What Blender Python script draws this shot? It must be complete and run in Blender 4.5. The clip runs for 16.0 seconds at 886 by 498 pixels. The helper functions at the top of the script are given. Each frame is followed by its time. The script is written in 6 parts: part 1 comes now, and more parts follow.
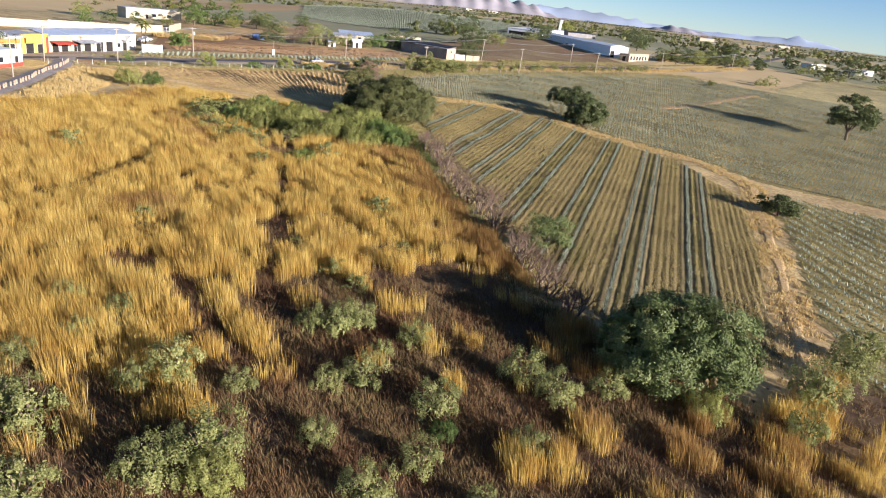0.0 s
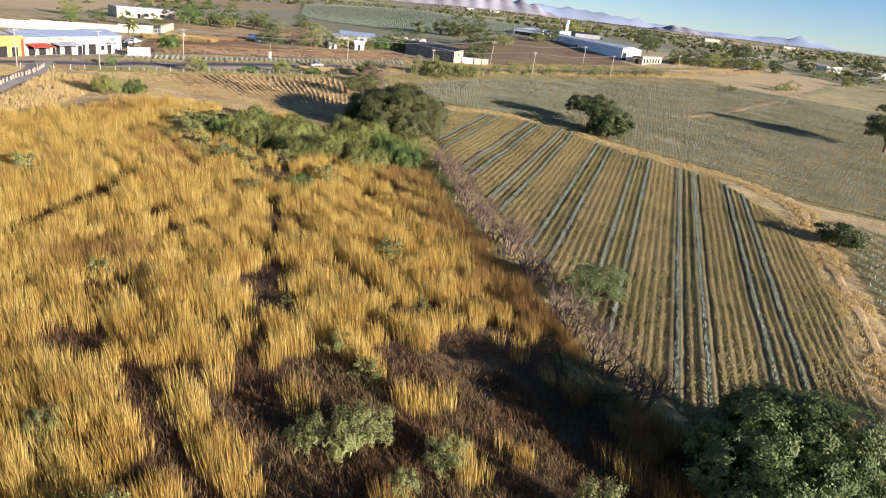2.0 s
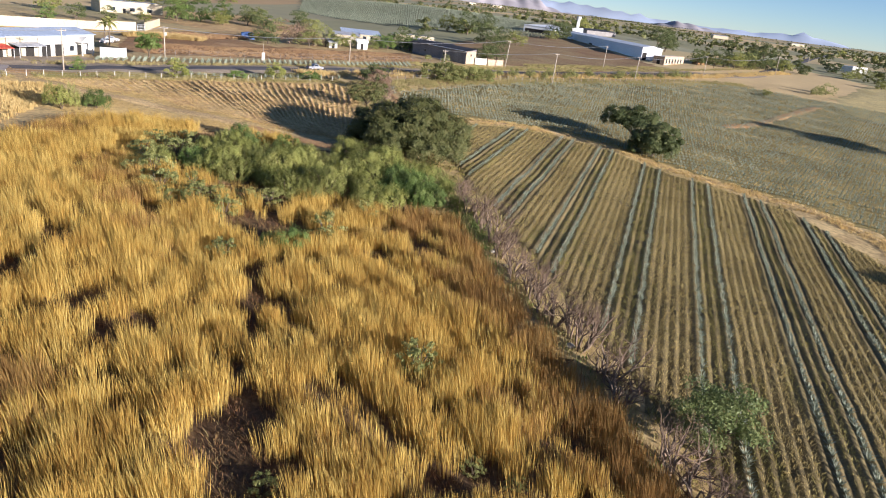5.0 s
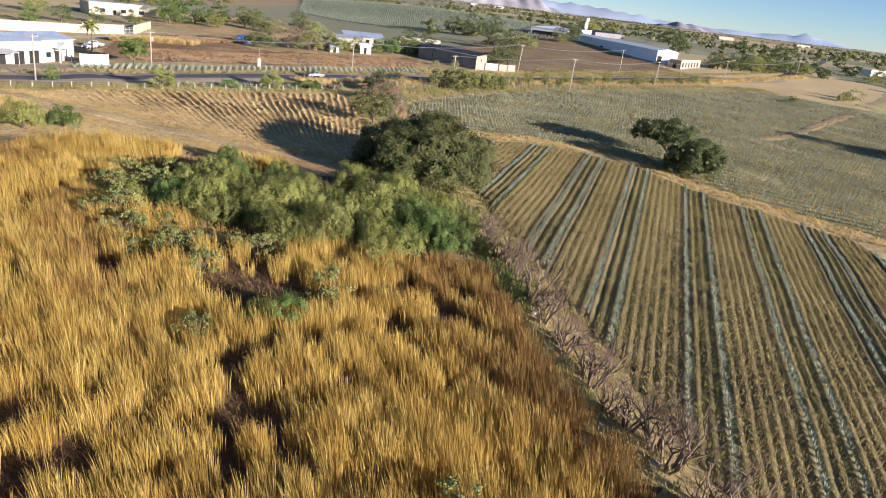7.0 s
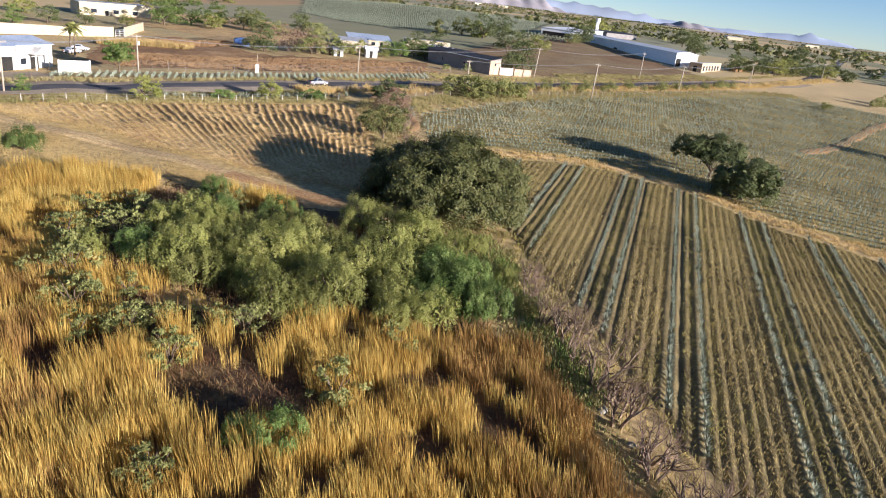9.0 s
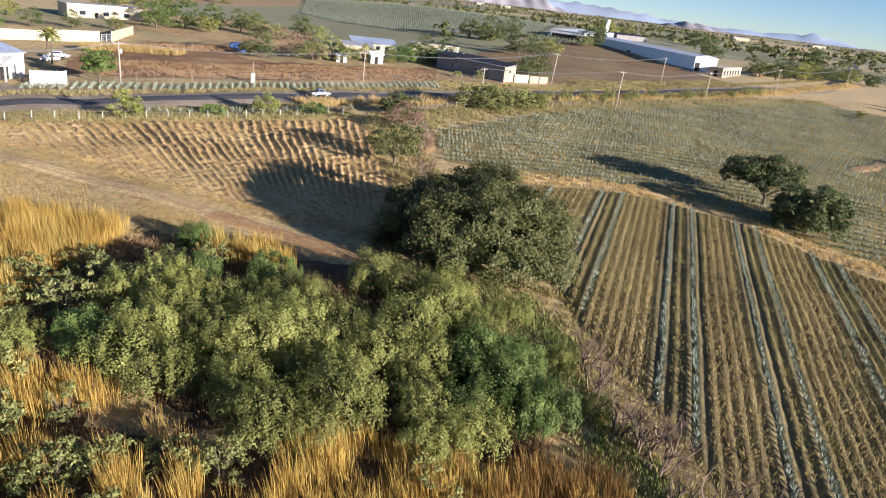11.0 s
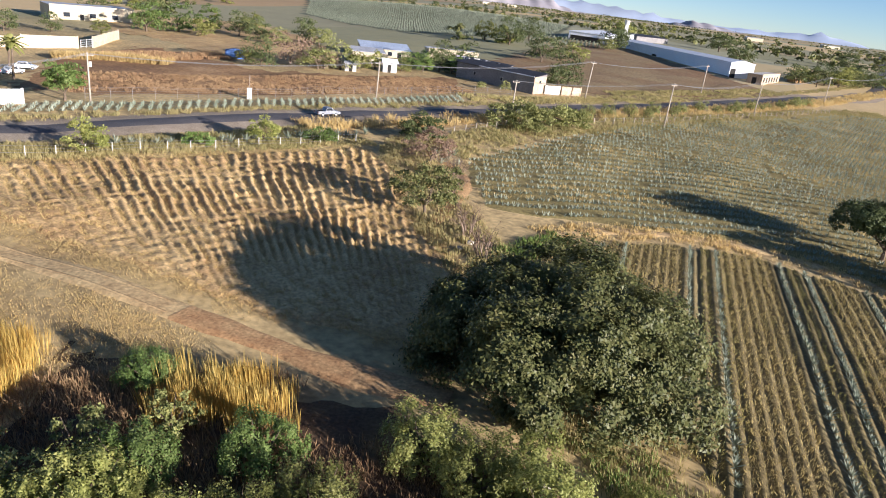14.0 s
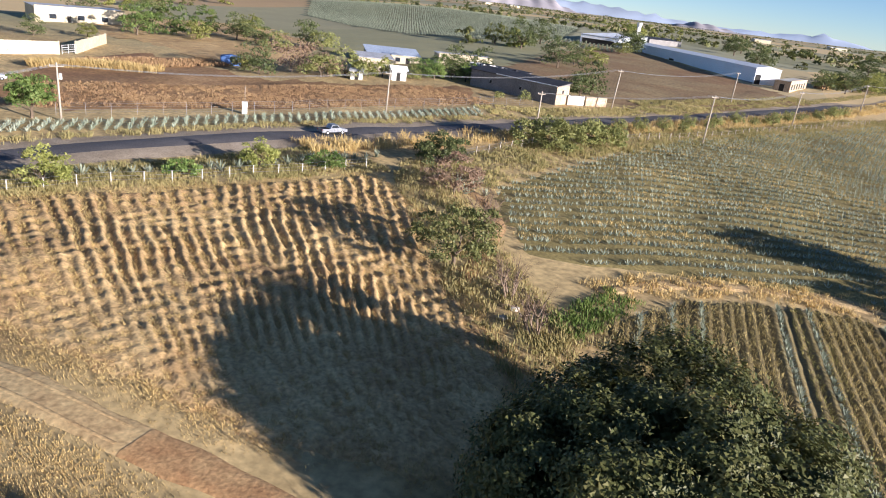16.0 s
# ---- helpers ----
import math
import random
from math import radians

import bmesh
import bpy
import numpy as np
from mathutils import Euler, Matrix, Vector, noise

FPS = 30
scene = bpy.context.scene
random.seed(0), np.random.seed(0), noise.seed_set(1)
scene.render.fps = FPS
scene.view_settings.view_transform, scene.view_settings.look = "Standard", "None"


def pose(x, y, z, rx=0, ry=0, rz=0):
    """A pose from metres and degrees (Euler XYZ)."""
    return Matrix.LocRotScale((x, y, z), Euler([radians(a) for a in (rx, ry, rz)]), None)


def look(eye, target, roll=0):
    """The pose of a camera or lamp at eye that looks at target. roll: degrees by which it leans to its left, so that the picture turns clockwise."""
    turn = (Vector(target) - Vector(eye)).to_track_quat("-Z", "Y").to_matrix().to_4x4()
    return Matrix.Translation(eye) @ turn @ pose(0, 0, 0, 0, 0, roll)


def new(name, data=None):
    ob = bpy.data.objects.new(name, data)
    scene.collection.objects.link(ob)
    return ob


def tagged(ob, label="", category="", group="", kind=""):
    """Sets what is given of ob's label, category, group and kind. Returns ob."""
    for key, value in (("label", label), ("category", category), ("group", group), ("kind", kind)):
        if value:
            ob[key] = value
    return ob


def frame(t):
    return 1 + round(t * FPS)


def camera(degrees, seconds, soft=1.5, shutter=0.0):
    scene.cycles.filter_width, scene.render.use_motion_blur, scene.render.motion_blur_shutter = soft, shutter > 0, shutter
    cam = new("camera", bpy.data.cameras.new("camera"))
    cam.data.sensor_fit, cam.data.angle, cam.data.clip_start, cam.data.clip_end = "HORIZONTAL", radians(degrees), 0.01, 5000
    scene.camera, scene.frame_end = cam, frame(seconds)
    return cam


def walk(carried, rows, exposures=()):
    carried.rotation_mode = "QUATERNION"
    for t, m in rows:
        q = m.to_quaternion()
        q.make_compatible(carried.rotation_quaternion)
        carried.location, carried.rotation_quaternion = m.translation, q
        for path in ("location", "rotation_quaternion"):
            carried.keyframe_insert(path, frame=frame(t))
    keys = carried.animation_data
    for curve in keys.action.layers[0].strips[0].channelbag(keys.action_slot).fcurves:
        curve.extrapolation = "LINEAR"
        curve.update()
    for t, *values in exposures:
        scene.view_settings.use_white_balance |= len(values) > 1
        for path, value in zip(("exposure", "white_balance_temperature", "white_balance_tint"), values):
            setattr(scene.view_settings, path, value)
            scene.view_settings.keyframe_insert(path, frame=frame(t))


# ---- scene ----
cam = camera(64.8, 16.0, soft=1.0)
METRES, EYE, TILT, LEAN, TURN = 126.0, 27.0, -19.5, -6.3, 0.0
ROWS = [
    (0.0, 0.0, 0.0, 0.0, -0.0, 0.0, -0.0),
    (0.5, -0.0053, 0.0293, 0.0113, 0.01, -0.08, -0.1),
    (1.0, -0.0105, 0.0588, 0.0222, -0.02, -0.12, -0.16),
    (1.5, -0.0155, 0.088, 0.033, -0.03, -0.09, -0.17),
    (2.0, -0.0205, 0.117, 0.0439, -0.04, -0.07, -0.17),
    (2.5, -0.0251, 0.146, 0.0545, -0.03, -0.09, -0.2),
    (3.0, -0.03, 0.1751, 0.0653, -0.04, -0.18, -0.25),
    (3.5, -0.0351, 0.2049, 0.0757, -0.07, -0.29, -0.29),
    (4.0, -0.0402, 0.2348, 0.0866, -0.08, -0.4, -0.35),
    (6.5, -0.0659, 0.3804, 0.1403, -0.1, -0.5, -0.41),
    (7.0, -0.0715, 0.4093, 0.1506, -0.08, -0.44, -0.4),
    (7.5, -0.0772, 0.438, 0.1606, -0.06, -0.44, -0.42),
    (8.0, -0.0825, 0.4664, 0.1712, -0.01, -0.47, -0.43),
    (8.5, -0.0877, 0.4951, 0.1818, 0.05, -0.5, -0.46),
    (9.0, -0.093, 0.5241, 0.193, 0.1, -0.5, -0.48),
    (11.5, -0.1218, 0.6666, 0.2478, 0.2, -0.51, -0.49),
    (12.0, -0.1281, 0.6951, 0.2584, 0.27, -0.48, -0.51),
    (12.5, -0.1342, 0.7232, 0.2693, 0.31, -0.49, -0.54),
    (13.0, -0.1405, 0.7518, 0.2799, 0.34, -0.54, -0.58),
    (13.5, -0.1466, 0.7805, 0.2906, 0.36, -0.57, -0.59),
    (14.0, -0.1528, 0.8089, 0.3015, 0.4, -0.61, -0.62),
    (14.5, -0.1591, 0.8368, 0.3122, 0.42, -0.59, -0.69),
    (15.0, -0.1655, 0.8649, 0.3228, 0.42, -0.61, -0.74),
    (15.5, -0.1718, 0.8937, 0.333, 0.44, -0.59, -0.76),
    (16.0, -0.1781, 0.9219, 0.3435, 0.44, -0.58, -0.76),
]
walk(cam, [(t, pose(0, 0, EYE, TILT, LEAN, TURN) @ pose(METRES * x, METRES * y, METRES * z, 90 + pitch, roll, yaw)) for t, x, y, z, yaw, pitch, roll in ROWS], [(0.0, 1.17, 5820, 14), (8.0, 1.14, 5800, 14), (16.0, 1.24, 5780, 14)])

# ---- daylight: low warm sun from behind on the right, clear pale sky ----
SUN_AZ, SUN_EL = radians(125.5), radians(12.8)
world = bpy.data.worlds.new("sky")
scene.world = world
world.use_nodes = True
wn = world.node_tree
sky = wn.nodes.new("ShaderNodeTexSky")
sky.sky_type, sky.sun_disc = "NISHITA", False
sky.sun_elevation, sky.sun_rotation = SUN_EL, SUN_AZ
sky.air_density, sky.dust_density, sky.ozone_density, sky.altitude = 0.8, 0.0, 2.1, 2500
wn.links.new(sky.outputs["Color"], wn.nodes["Background"].inputs["Color"])
wn.nodes["Background"].inputs["Strength"].default_value = 0.056
sun = new("sun", bpy.data.lights.new("sun", "SUN"))
sun.data.energy, sun.data.angle, sun.data.color = 5.0, radians(0.6), (1.0, 0.885, 0.755)
towards = Vector((math.sin(SUN_AZ) * math.cos(SUN_EL), math.cos(SUN_AZ) * math.cos(SUN_EL), math.sin(SUN_EL)))
sun.matrix_world = look(towards * 300, (0, 0, 0))


# ---- materials ----
def surface(name, a, b, big=0.15, fine=3.0, rough=0.85, bump=0.3, metal=0.0, c=None, dist=0.05, per_object=0.0):
    """A rough surface in two or three tones: broad patches, fine grain, relief."""
    m = bpy.data.materials.new(name)
    m.use_nodes = True
    nt, N = m.node_tree, m.node_tree.nodes
    p = N["Principled BSDF"]
    tc = N.new("ShaderNodeTexCoord")
    n1, n2, n3 = (N.new("ShaderNodeTexNoise") for _ in range(3))
    for n, s, d in ((n1, big, 4), (n2, fine, 5), (n3, big * 4.3, 6)):
        n.inputs["Scale"].default_value, n.inputs["Detail"].default_value = s, d
        nt.links.new(tc.outputs["Object"], n.inputs["Vector"])
    ramp = N.new("ShaderNodeValToRGB")
    ramp.color_ramp.elements[0].position, ramp.color_ramp.elements[0].color = 0.36, (*a, 1)
    ramp.color_ramp.elements[1].position, ramp.color_ramp.elements[1].color = 0.64, (*b, 1)
    if c:
        e = ramp.color_ramp.elements.new(0.5)
        e.color = (*c, 1)
    mixin = N.new("ShaderNodeMath")
    mixin.operation = "MULTIPLY_ADD"
    mixin.inputs[1].default_value = 0.45
    add = N.new("ShaderNodeMath")
    add.operation = "MULTIPLY_ADD"
    add.inputs[1].default_value = 0.55
    nt.links.new(n3.outputs["Fac"], mixin.inputs[0])
    mixin.inputs[2].default_value = 0.0
    nt.links.new(n1.outputs["Fac"], add.inputs[0])
    nt.links.new(mixin.outputs[0], add.inputs[2])
    nt.links.new(add.outputs[0], ramp.inputs["Fac"])
    grain = N.new("ShaderNodeMapRange")
    grain.inputs["From Min"].default_value, grain.inputs["From Max"].default_value = 0.3, 0.7
    grain.inputs["To Min"].default_value, grain.inputs["To Max"].default_value = 0.68, 1.3
    nt.links.new(n2.outputs["Fac"], grain.inputs["Value"])
    mul = N.new("ShaderNodeVectorMath")
    mul.operation = "SCALE"
    nt.links.new(ramp.outputs["Color"], mul.inputs[0])
    last = grain.outputs[0]
    if per_object:
        info = N.new("ShaderNodeObjectInfo")
        mr = N.new("ShaderNodeMapRange")
        mr.inputs["To Min"].default_value, mr.inputs["To Max"].default_value = 1 - per_object, 1 + per_object
        nt.links.new(info.outputs["Random"], mr.inputs["Value"])
        mm = N.new("ShaderNodeMath")
        mm.operation = "MULTIPLY"
        nt.links.new(last, mm.inputs[0])
        nt.links.new(mr.outputs[0], mm.inputs[1])
        last = mm.outputs[0]
    nt.links.new(last, mul.inputs["Scale"])
    nt.links.new(mul.outputs[0], p.inputs["Base Color"])
    p.inputs["Roughness"].default_value, p.inputs["Metallic"].default_value = rough, metal
    p.inputs["Specular IOR Level"].default_value = 0.25
    if bump:
        bn = N.new("ShaderNodeBump")
        bn.inputs["Strength"].default_value, bn.inputs["Distance"].default_value = bump, dist
        nt.links.new(n2.outputs["Fac"], bn.inputs["Height"])
        nt.links.new(bn.outputs[0], p.inputs["Normal"])
    return m


def foliage(name, tones, big=0.12, through_light=0.25, rough=0.6, per_object=0.15):
    """Leaves or blades: every piece takes its own tone, with broad drifts of tone over the place."""
    m = bpy.data.materials.new(name)
    m.use_nodes = True
    nt, N = m.node_tree, m.node_tree.nodes
    p, out = N["Principled BSDF"], N["Material Output"]
    geo, tc = N.new("ShaderNodeNewGeometry"), N.new("ShaderNodeTexCoord")
    n1 = N.new("ShaderNodeTexNoise")
    n1.inputs["Scale"].default_value, n1.inputs["Detail"].default_value = big, 5
    nt.links.new(geo.outputs["Position"], n1.inputs["Vector"])
    mix = N.new("ShaderNodeMath")
    mix.operation = "MULTIPLY_ADD"
    mix.inputs[1].default_value = 0.5
    sub = N.new("ShaderNodeMapRange")
    sub.inputs["From Min"].default_value, sub.inputs["From Max"].default_value = 0.3, 0.7
    sub.inputs["To Min"].default_value, sub.inputs["To Max"].default_value = 0.0, 0.5
    nt.links.new(n1.outputs["Fac"], sub.inputs["Value"])
    nt.links.new(geo.outputs["Random Per Island"], mix.inputs[0])
    nt.links.new(sub.outputs[0], mix.inputs[2])
    ramp = N.new("ShaderNodeValToRGB")
    ramp.color_ramp.elements[0].color = (*tones[0], 1)
    ramp.color_ramp.elements[1].color = (*tones[-1], 1)
    for i, t in enumerate(tones[1:-1]):
        ramp.color_ramp.elements.new((i + 1) / (len(tones) - 1)).color = (*t, 1)
    nt.links.new(mix.outputs[0], ramp.inputs["Fac"])
    info, mr = N.new("ShaderNodeObjectInfo"), N.new("ShaderNodeMapRange")
    mr.inputs["To Min"].default_value, mr.inputs["To Max"].default_value = 1 - per_object, 1 + per_object
    nt.links.new(info.outputs["Random"], mr.inputs["Value"])
    mul = N.new("ShaderNodeVectorMath")
    mul.operation = "SCALE"
    nt.links.new(ramp.outputs["Color"], mul.inputs[0])
    nt.links.new(mr.outputs[0], mul.inputs["Scale"])
    nt.links.new(mul.outputs[0], p.inputs["Base Color"])
    p.inputs["Roughness"].default_value, p.inputs["Specular IOR Level"].default_value = rough, 0.2
    if through_light:
        tr, ms = N.new("ShaderNodeBsdfTranslucent"), N.new("ShaderNodeMixShader")
        nt.links.new(mul.outputs[0], tr.inputs["Color"])
        ms.inputs[0].default_value = through_light
        nt.links.new(p.outputs[0], ms.inputs[1])
        nt.links.new(tr.outputs[0], ms.inputs[2])
        nt.links.new(ms.outputs[0], out.inputs["Surface"])
    return m


def far_land(name):
    """Patchwork of small fields towards the horizon."""
    m = surface(name, (0.36, 0.25, 0.12), (0.60, 0.44, 0.21), 0.05, 1.4, 0.95, 0.4, c=(0.47, 0.345, 0.165))
    nt, N = m.node_tree, m.node_tree.nodes
    p = N["Principled BSDF"]
    base = p.inputs["Base Color"].links[0].from_socket
    tc = N.new("ShaderNodeTexCoord")
    mp = N.new("ShaderNodeMapping")
    mp.inputs["Rotation"].default_value[2], mp.inputs["Scale"].default_value = 0.35, (0.0085, 0.0055, 0.0085)
    vo = N.new("ShaderNodeTexVoronoi")
    vo.voronoi_dimensions = "2D"
    vo.inputs["Scale"].default_value = 1.0
    nt.links.new(tc.outputs["Object"], mp.inputs["Vector"])
    nt.links.new(mp.outputs[0], vo.inputs["Vector"])
    sep = N.new("ShaderNodeSeparateColor")
    nt.links.new(vo.outputs["Color"], sep.inputs[0])
    ramp = N.new("ShaderNodeValToRGB")
    ramp.color_ramp.interpolation = "CONSTANT"
    tones = [(0.29, 0.285, 0.175), (0.47, 0.36, 0.185), (0.25, 0.26, 0.15), (0.62, 0.46, 0.24), (0.31, 0.32, 0.215), (0.43, 0.29, 0.155), (0.50, 0.40, 0.22)]
    ramp.color_ramp.elements[0].color, ramp.color_ramp.elements[1].color = (*tones[0], 1), (*tones[-1], 1)
    ramp.color_ramp.elements[1].position = 6 / 7
    for i in range(1, 6):
        ramp.color_ramp.elements.new(i / 7).color = (*tones[i], 1)
    nt.links.new(sep.outputs[0], ramp.inputs["Fac"])
    # the patchwork starts past the road
    sx = N.new("ShaderNodeSeparateXYZ")
    nt.links.new(tc.outputs["Object"], sx.inputs[0])
    mr = N.new("ShaderNodeMapRange")
    mr.inputs["From Min"].default_value, mr.inputs["From Max"].default_value = 300, 360
    mr.inputs["To Max"].default_value = 0.8
    nt.links.new(sx.outputs["Y"], mr.inputs["Value"])
    mix = N.new("ShaderNodeMix")
    mix.data_type = "RGBA"
    nt.links.new(mr.outputs[0], mix.inputs["Factor"])
    nt.links.new(base, mix.inputs["A"])
    nt.links.new(ramp.outputs["Color"], mix.inputs["B"])
    nt.links.new(mix.outputs["Result"], p.inputs["Base Color"])
    return m


GROUND = far_land("field_soil")
GOLD = foliage("golden_grass", [(0.29, 0.16, 0.037), (0.46, 0.29, 0.066), (0.60, 0.43, 0.115), (0.74, 0.585, 0.205)], 0.3, 0.36, 0.7)
# Darker grass tone: the hedge's half-shade put into colour, also random patches.
SHADE_RUSSET = foliage("hedge_shade_russet_grass", [(0.20, 0.10, 0.032), (0.32, 0.18, 0.055), (0.44, 0.27, 0.085), (0.55, 0.38, 0.13)], 0.3, 0.36, 0.7)
FALLOW = foliage("fallow_growth", [(0.22, 0.13, 0.07), (0.34, 0.215, 0.11), (0.48, 0.335, 0.17)], 0.08, 0.2, 0.8)
WEED = foliage("dry_weeds", [(0.09, 0.042, 0.025), (0.16, 0.08, 0.04), (0.24, 0.14, 0.062), (0.21, 0.165, 0.07), (0.36, 0.245, 0.10)], 0.16, 0.15, 0.8)
STRAW = foliage("pale_straw", [(0.42, 0.29, 0.11), (0.56, 0.41, 0.17), (0.66, 0.51, 0.24)], 0.15, 0.25, 0.8)
VERGE = foliage("verge_grass", [(0.22, 0.215, 0.075), (0.37, 0.31, 0.13), (0.50, 0.405, 0.19)], 0.06, 0.25, 0.8)
BEAN = foliage("dry_bean_straw", [(0.31, 0.235, 0.085), (0.44, 0.34, 0.13), (0.56, 0.45, 0.195)], 0.1, 0.25, 0.8)
CROP = foliage("bean_stubble", [(0.19, 0.17, 0.05), (0.31, 0.26, 0.078), (0.44, 0.35, 0.12)], 0.09, 0.2, 0.8)
GREEN = foliage("low_green_weeds", [(0.09, 0.15, 0.03), (0.16, 0.22, 0.05), (0.24, 0.26, 0.08)], 0.2, 0.25, 0.7)
LEAF_OAK = foliage("dark_green_leaves", [(0.05, 0.068, 0.024), (0.09, 0.112, 0.04), (0.14, 0.16, 0.06), (0.21, 0.21, 0.09)], 0.25, 0.18, 0.5)
LEAF_BROAD = foliage("mid_green_leaves", [(0.06, 0.085, 0.026), (0.11, 0.14, 0.045), (0.17, 0.20, 0.07), (0.25, 0.265, 0.105)], 0.3, 0.2, 0.5)
LEAF_FIG = foliage("olive_leaves", [(0.055, 0.066, 0.02), (0.10, 0.112, 0.036), (0.16, 0.16, 0.055), (0.225, 0.205, 0.078)], 0.6, 0.1, 0.5)
LEAF_GREY = foliage("grey_green_leaves", [(0.11, 0.125, 0.04), (0.21, 0.225, 0.075), (0.34, 0.34, 0.12), (0.48, 0.455, 0.195)], 0.4, 0.3, 0.6)
LEAF_BRIGHT = foliage("bright_green_leaves", [(0.06, 0.10, 0.025), (0.125, 0.185, 0.045), (0.21, 0.28, 0.08), (0.33, 0.37, 0.13)], 0.3, 0.34, 0.5, 0.3)
LEAF_OLIVE = foliage("yellow_green_leaves", [(0.115, 0.13, 0.032), (0.215, 0.23, 0.06), (0.33, 0.33, 0.10), (0.46, 0.43, 0.16)], 0.3, 0.34, 0.55, 0.3)
LEAF_DRY = foliage("pinkish_dry_leaves", [(0.20, 0.125, 0.085), (0.28, 0.19, 0.13), (0.34, 0.24, 0.15)], 0.3, 0.2, 0.7)
AGAVE = foliage("blue_agave_leaves", [(0.19, 0.215, 0.15), (0.29, 0.315, 0.225), (0.42, 0.435, 0.32)], 0.15, 0.06, 0.55)
AGAVE_FAR = foliage("dusty_agave_leaves", [(0.20, 0.235, 0.165), (0.32, 0.35, 0.26), (0.46, 0.48, 0.37)], 0.1, 0.06, 0.6)
BARK = surface("bark", (0.10, 0.075, 0.05), (0.20, 0.15, 0.105), 2.0, 14.0, 0.9, 0.6, dist=0.03)
PALE_BARK = surface("pale_bark", (0.27, 0.19, 0.14), (0.46, 0.36, 0.28), 1.6, 12.0, 0.85, 0.5, dist=0.02)
HEDGEBARK = surface("hedge_bark", (0.16, 0.112, 0.078), (0.33, 0.245, 0.175), 1.6, 12.0, 0.85, 0.5, dist=0.02)
TWIG = surface("reddish_twigs", (0.125, 0.083, 0.058), (0.20, 0.138, 0.096), 1.2, 10.0, 0.9, 0.0)
ROWSOIL = surface("crop_soil", (0.13, 0.097, 0.046), (0.25, 0.19, 0.086), 0.09, 5.0, 0.95, 0.6, c=(0.22, 0.168, 0.075), dist=0.08)
STUBBLE = surface("stubble_soil", (0.40, 0.25, 0.115), (0.66, 0.47, 0.225), 0.12, 3.2, 0.95, 0.8, c=(0.53, 0.355, 0.165), dist=0.12)
AGAVESOIL = surface("agave_soil", (0.18, 0.142, 0.056), (0.34, 0.265, 0.105), 0.06, 3.0, 0.95, 0.6, c=(0.25, 0.20, 0.078), dist=0.08)
SLOPESOIL = surface("dark_green_slope", (0.12, 0.135, 0.085), (0.21, 0.215, 0.135), 0.03, 1.0, 0.95, 0.5, c=(0.16, 0.17, 0.105), dist=0.1)
# Reddish-brown soil, its tone deepened for the shade between tufts.
SHADED_SOIL = surface("shade_darkened_meadow_floor", (0.075, 0.045, 0.03), (0.22, 0.14, 0.06), 0.12, 4.0, 0.95, 0.7, c=(0.12, 0.075, 0.04), dist=0.1)
REDSOIL = surface("reddish_track", (0.36, 0.20, 0.092), (0.51, 0.335, 0.16), 0.2, 4.0, 0.95, 0.6, dist=0.05)
PALESOIL = surface("pale_track", (0.45, 0.30, 0.145), (0.58, 0.415, 0.205), 0.25, 4.0, 0.95, 0.6, dist=0.05)
TRACKSOIL = surface("trodden_track", (0.42, 0.285, 0.14), (0.63, 0.465, 0.235), 0.5, 3.0, 0.95, 0.5, c=(0.53, 0.375, 0.185), dist=0.04)
DRYFIELD = surface("dry_grass_field", (0.36, 0.29, 0.12), (0.54, 0.43, 0.19), 0.04, 2.0, 0.95, 0.6, c=(0.40, 0.33, 0.16), dist=0.1)
GRAVEL = surface("gravel_shoulder", (0.30, 0.235, 0.165), (0.42, 0.34, 0.25), 0.2, 6.0, 0.95, 0.5, dist=0.03)
ASPHALT = surface("asphalt", (0.085, 0.08, 0.085), (0.13, 0.12, 0.12), 0.08, 8.0, 0.8, 0.3, dist=0.01)
OLDROAD = surface("worn_concrete", (0.28, 0.24, 0.22), (0.38, 0.33, 0.30), 0.2, 6.0, 0.9, 0.3, dist=0.01)
REDFIELD = surface("brown_fallow", (0.22, 0.12, 0.06), (0.40, 0.25, 0.125), 0.05, 1.5, 0.95, 0.6, c=(0.30, 0.175, 0.08), dist=0.1)
BROWNFIELD = surface("brown_ploughed_soil", (0.23, 0.135, 0.068), (0.31, 0.235, 0.12), 0.02, 1.2, 0.95, 0.6, dist=0.1)
PAINT = surface("white_paint", (0.58, 0.56, 0.52), (0.72, 0.70, 0.66), 0.4, 5.0, 0.7, 0.1, dist=0.01)
CREAM = surface("cream_plaster", (0.48, 0.40, 0.27), (0.58, 0.50, 0.36), 0.3, 5.0, 0.8, 0.2, dist=0.01)
BRICKY = surface("adobe_block", (0.42, 0.30, 0.20), (0.56, 0.43, 0.31), 0.4, 4.0, 0.9, 0.4, dist=0.02)
GREYBLOCK = surface("grey_block_wall", (0.20, 0.185, 0.18), (0.29, 0.27, 0.26), 0.4, 4.0, 0.9, 0.4, dist=0.02)
ROOFGREY = surface("weathered_roof_sheet", (0.36, 0.36, 0.38), (0.52, 0.52, 0.54), 0.3, 3.0, 0.5, 0.2, dist=0.02)
ROOFBLUE = surface("bluish_roof_sheet", (0.34, 0.40, 0.52), (0.46, 0.52, 0.62), 0.25, 3.0, 0.5, 0.2, dist=0.02)
ROOFWHITE = surface("white_roof_sheet", (0.78, 0.80, 0.83), (0.86, 0.87, 0.90), 0.1, 3.0, 0.55, 0.1, dist=0.02)
TAR = surface("black_sheeting", (0.025, 0.025, 0.03), (0.06, 0.055, 0.055), 0.4, 5.0, 0.6, 0.3, dist=0.03)
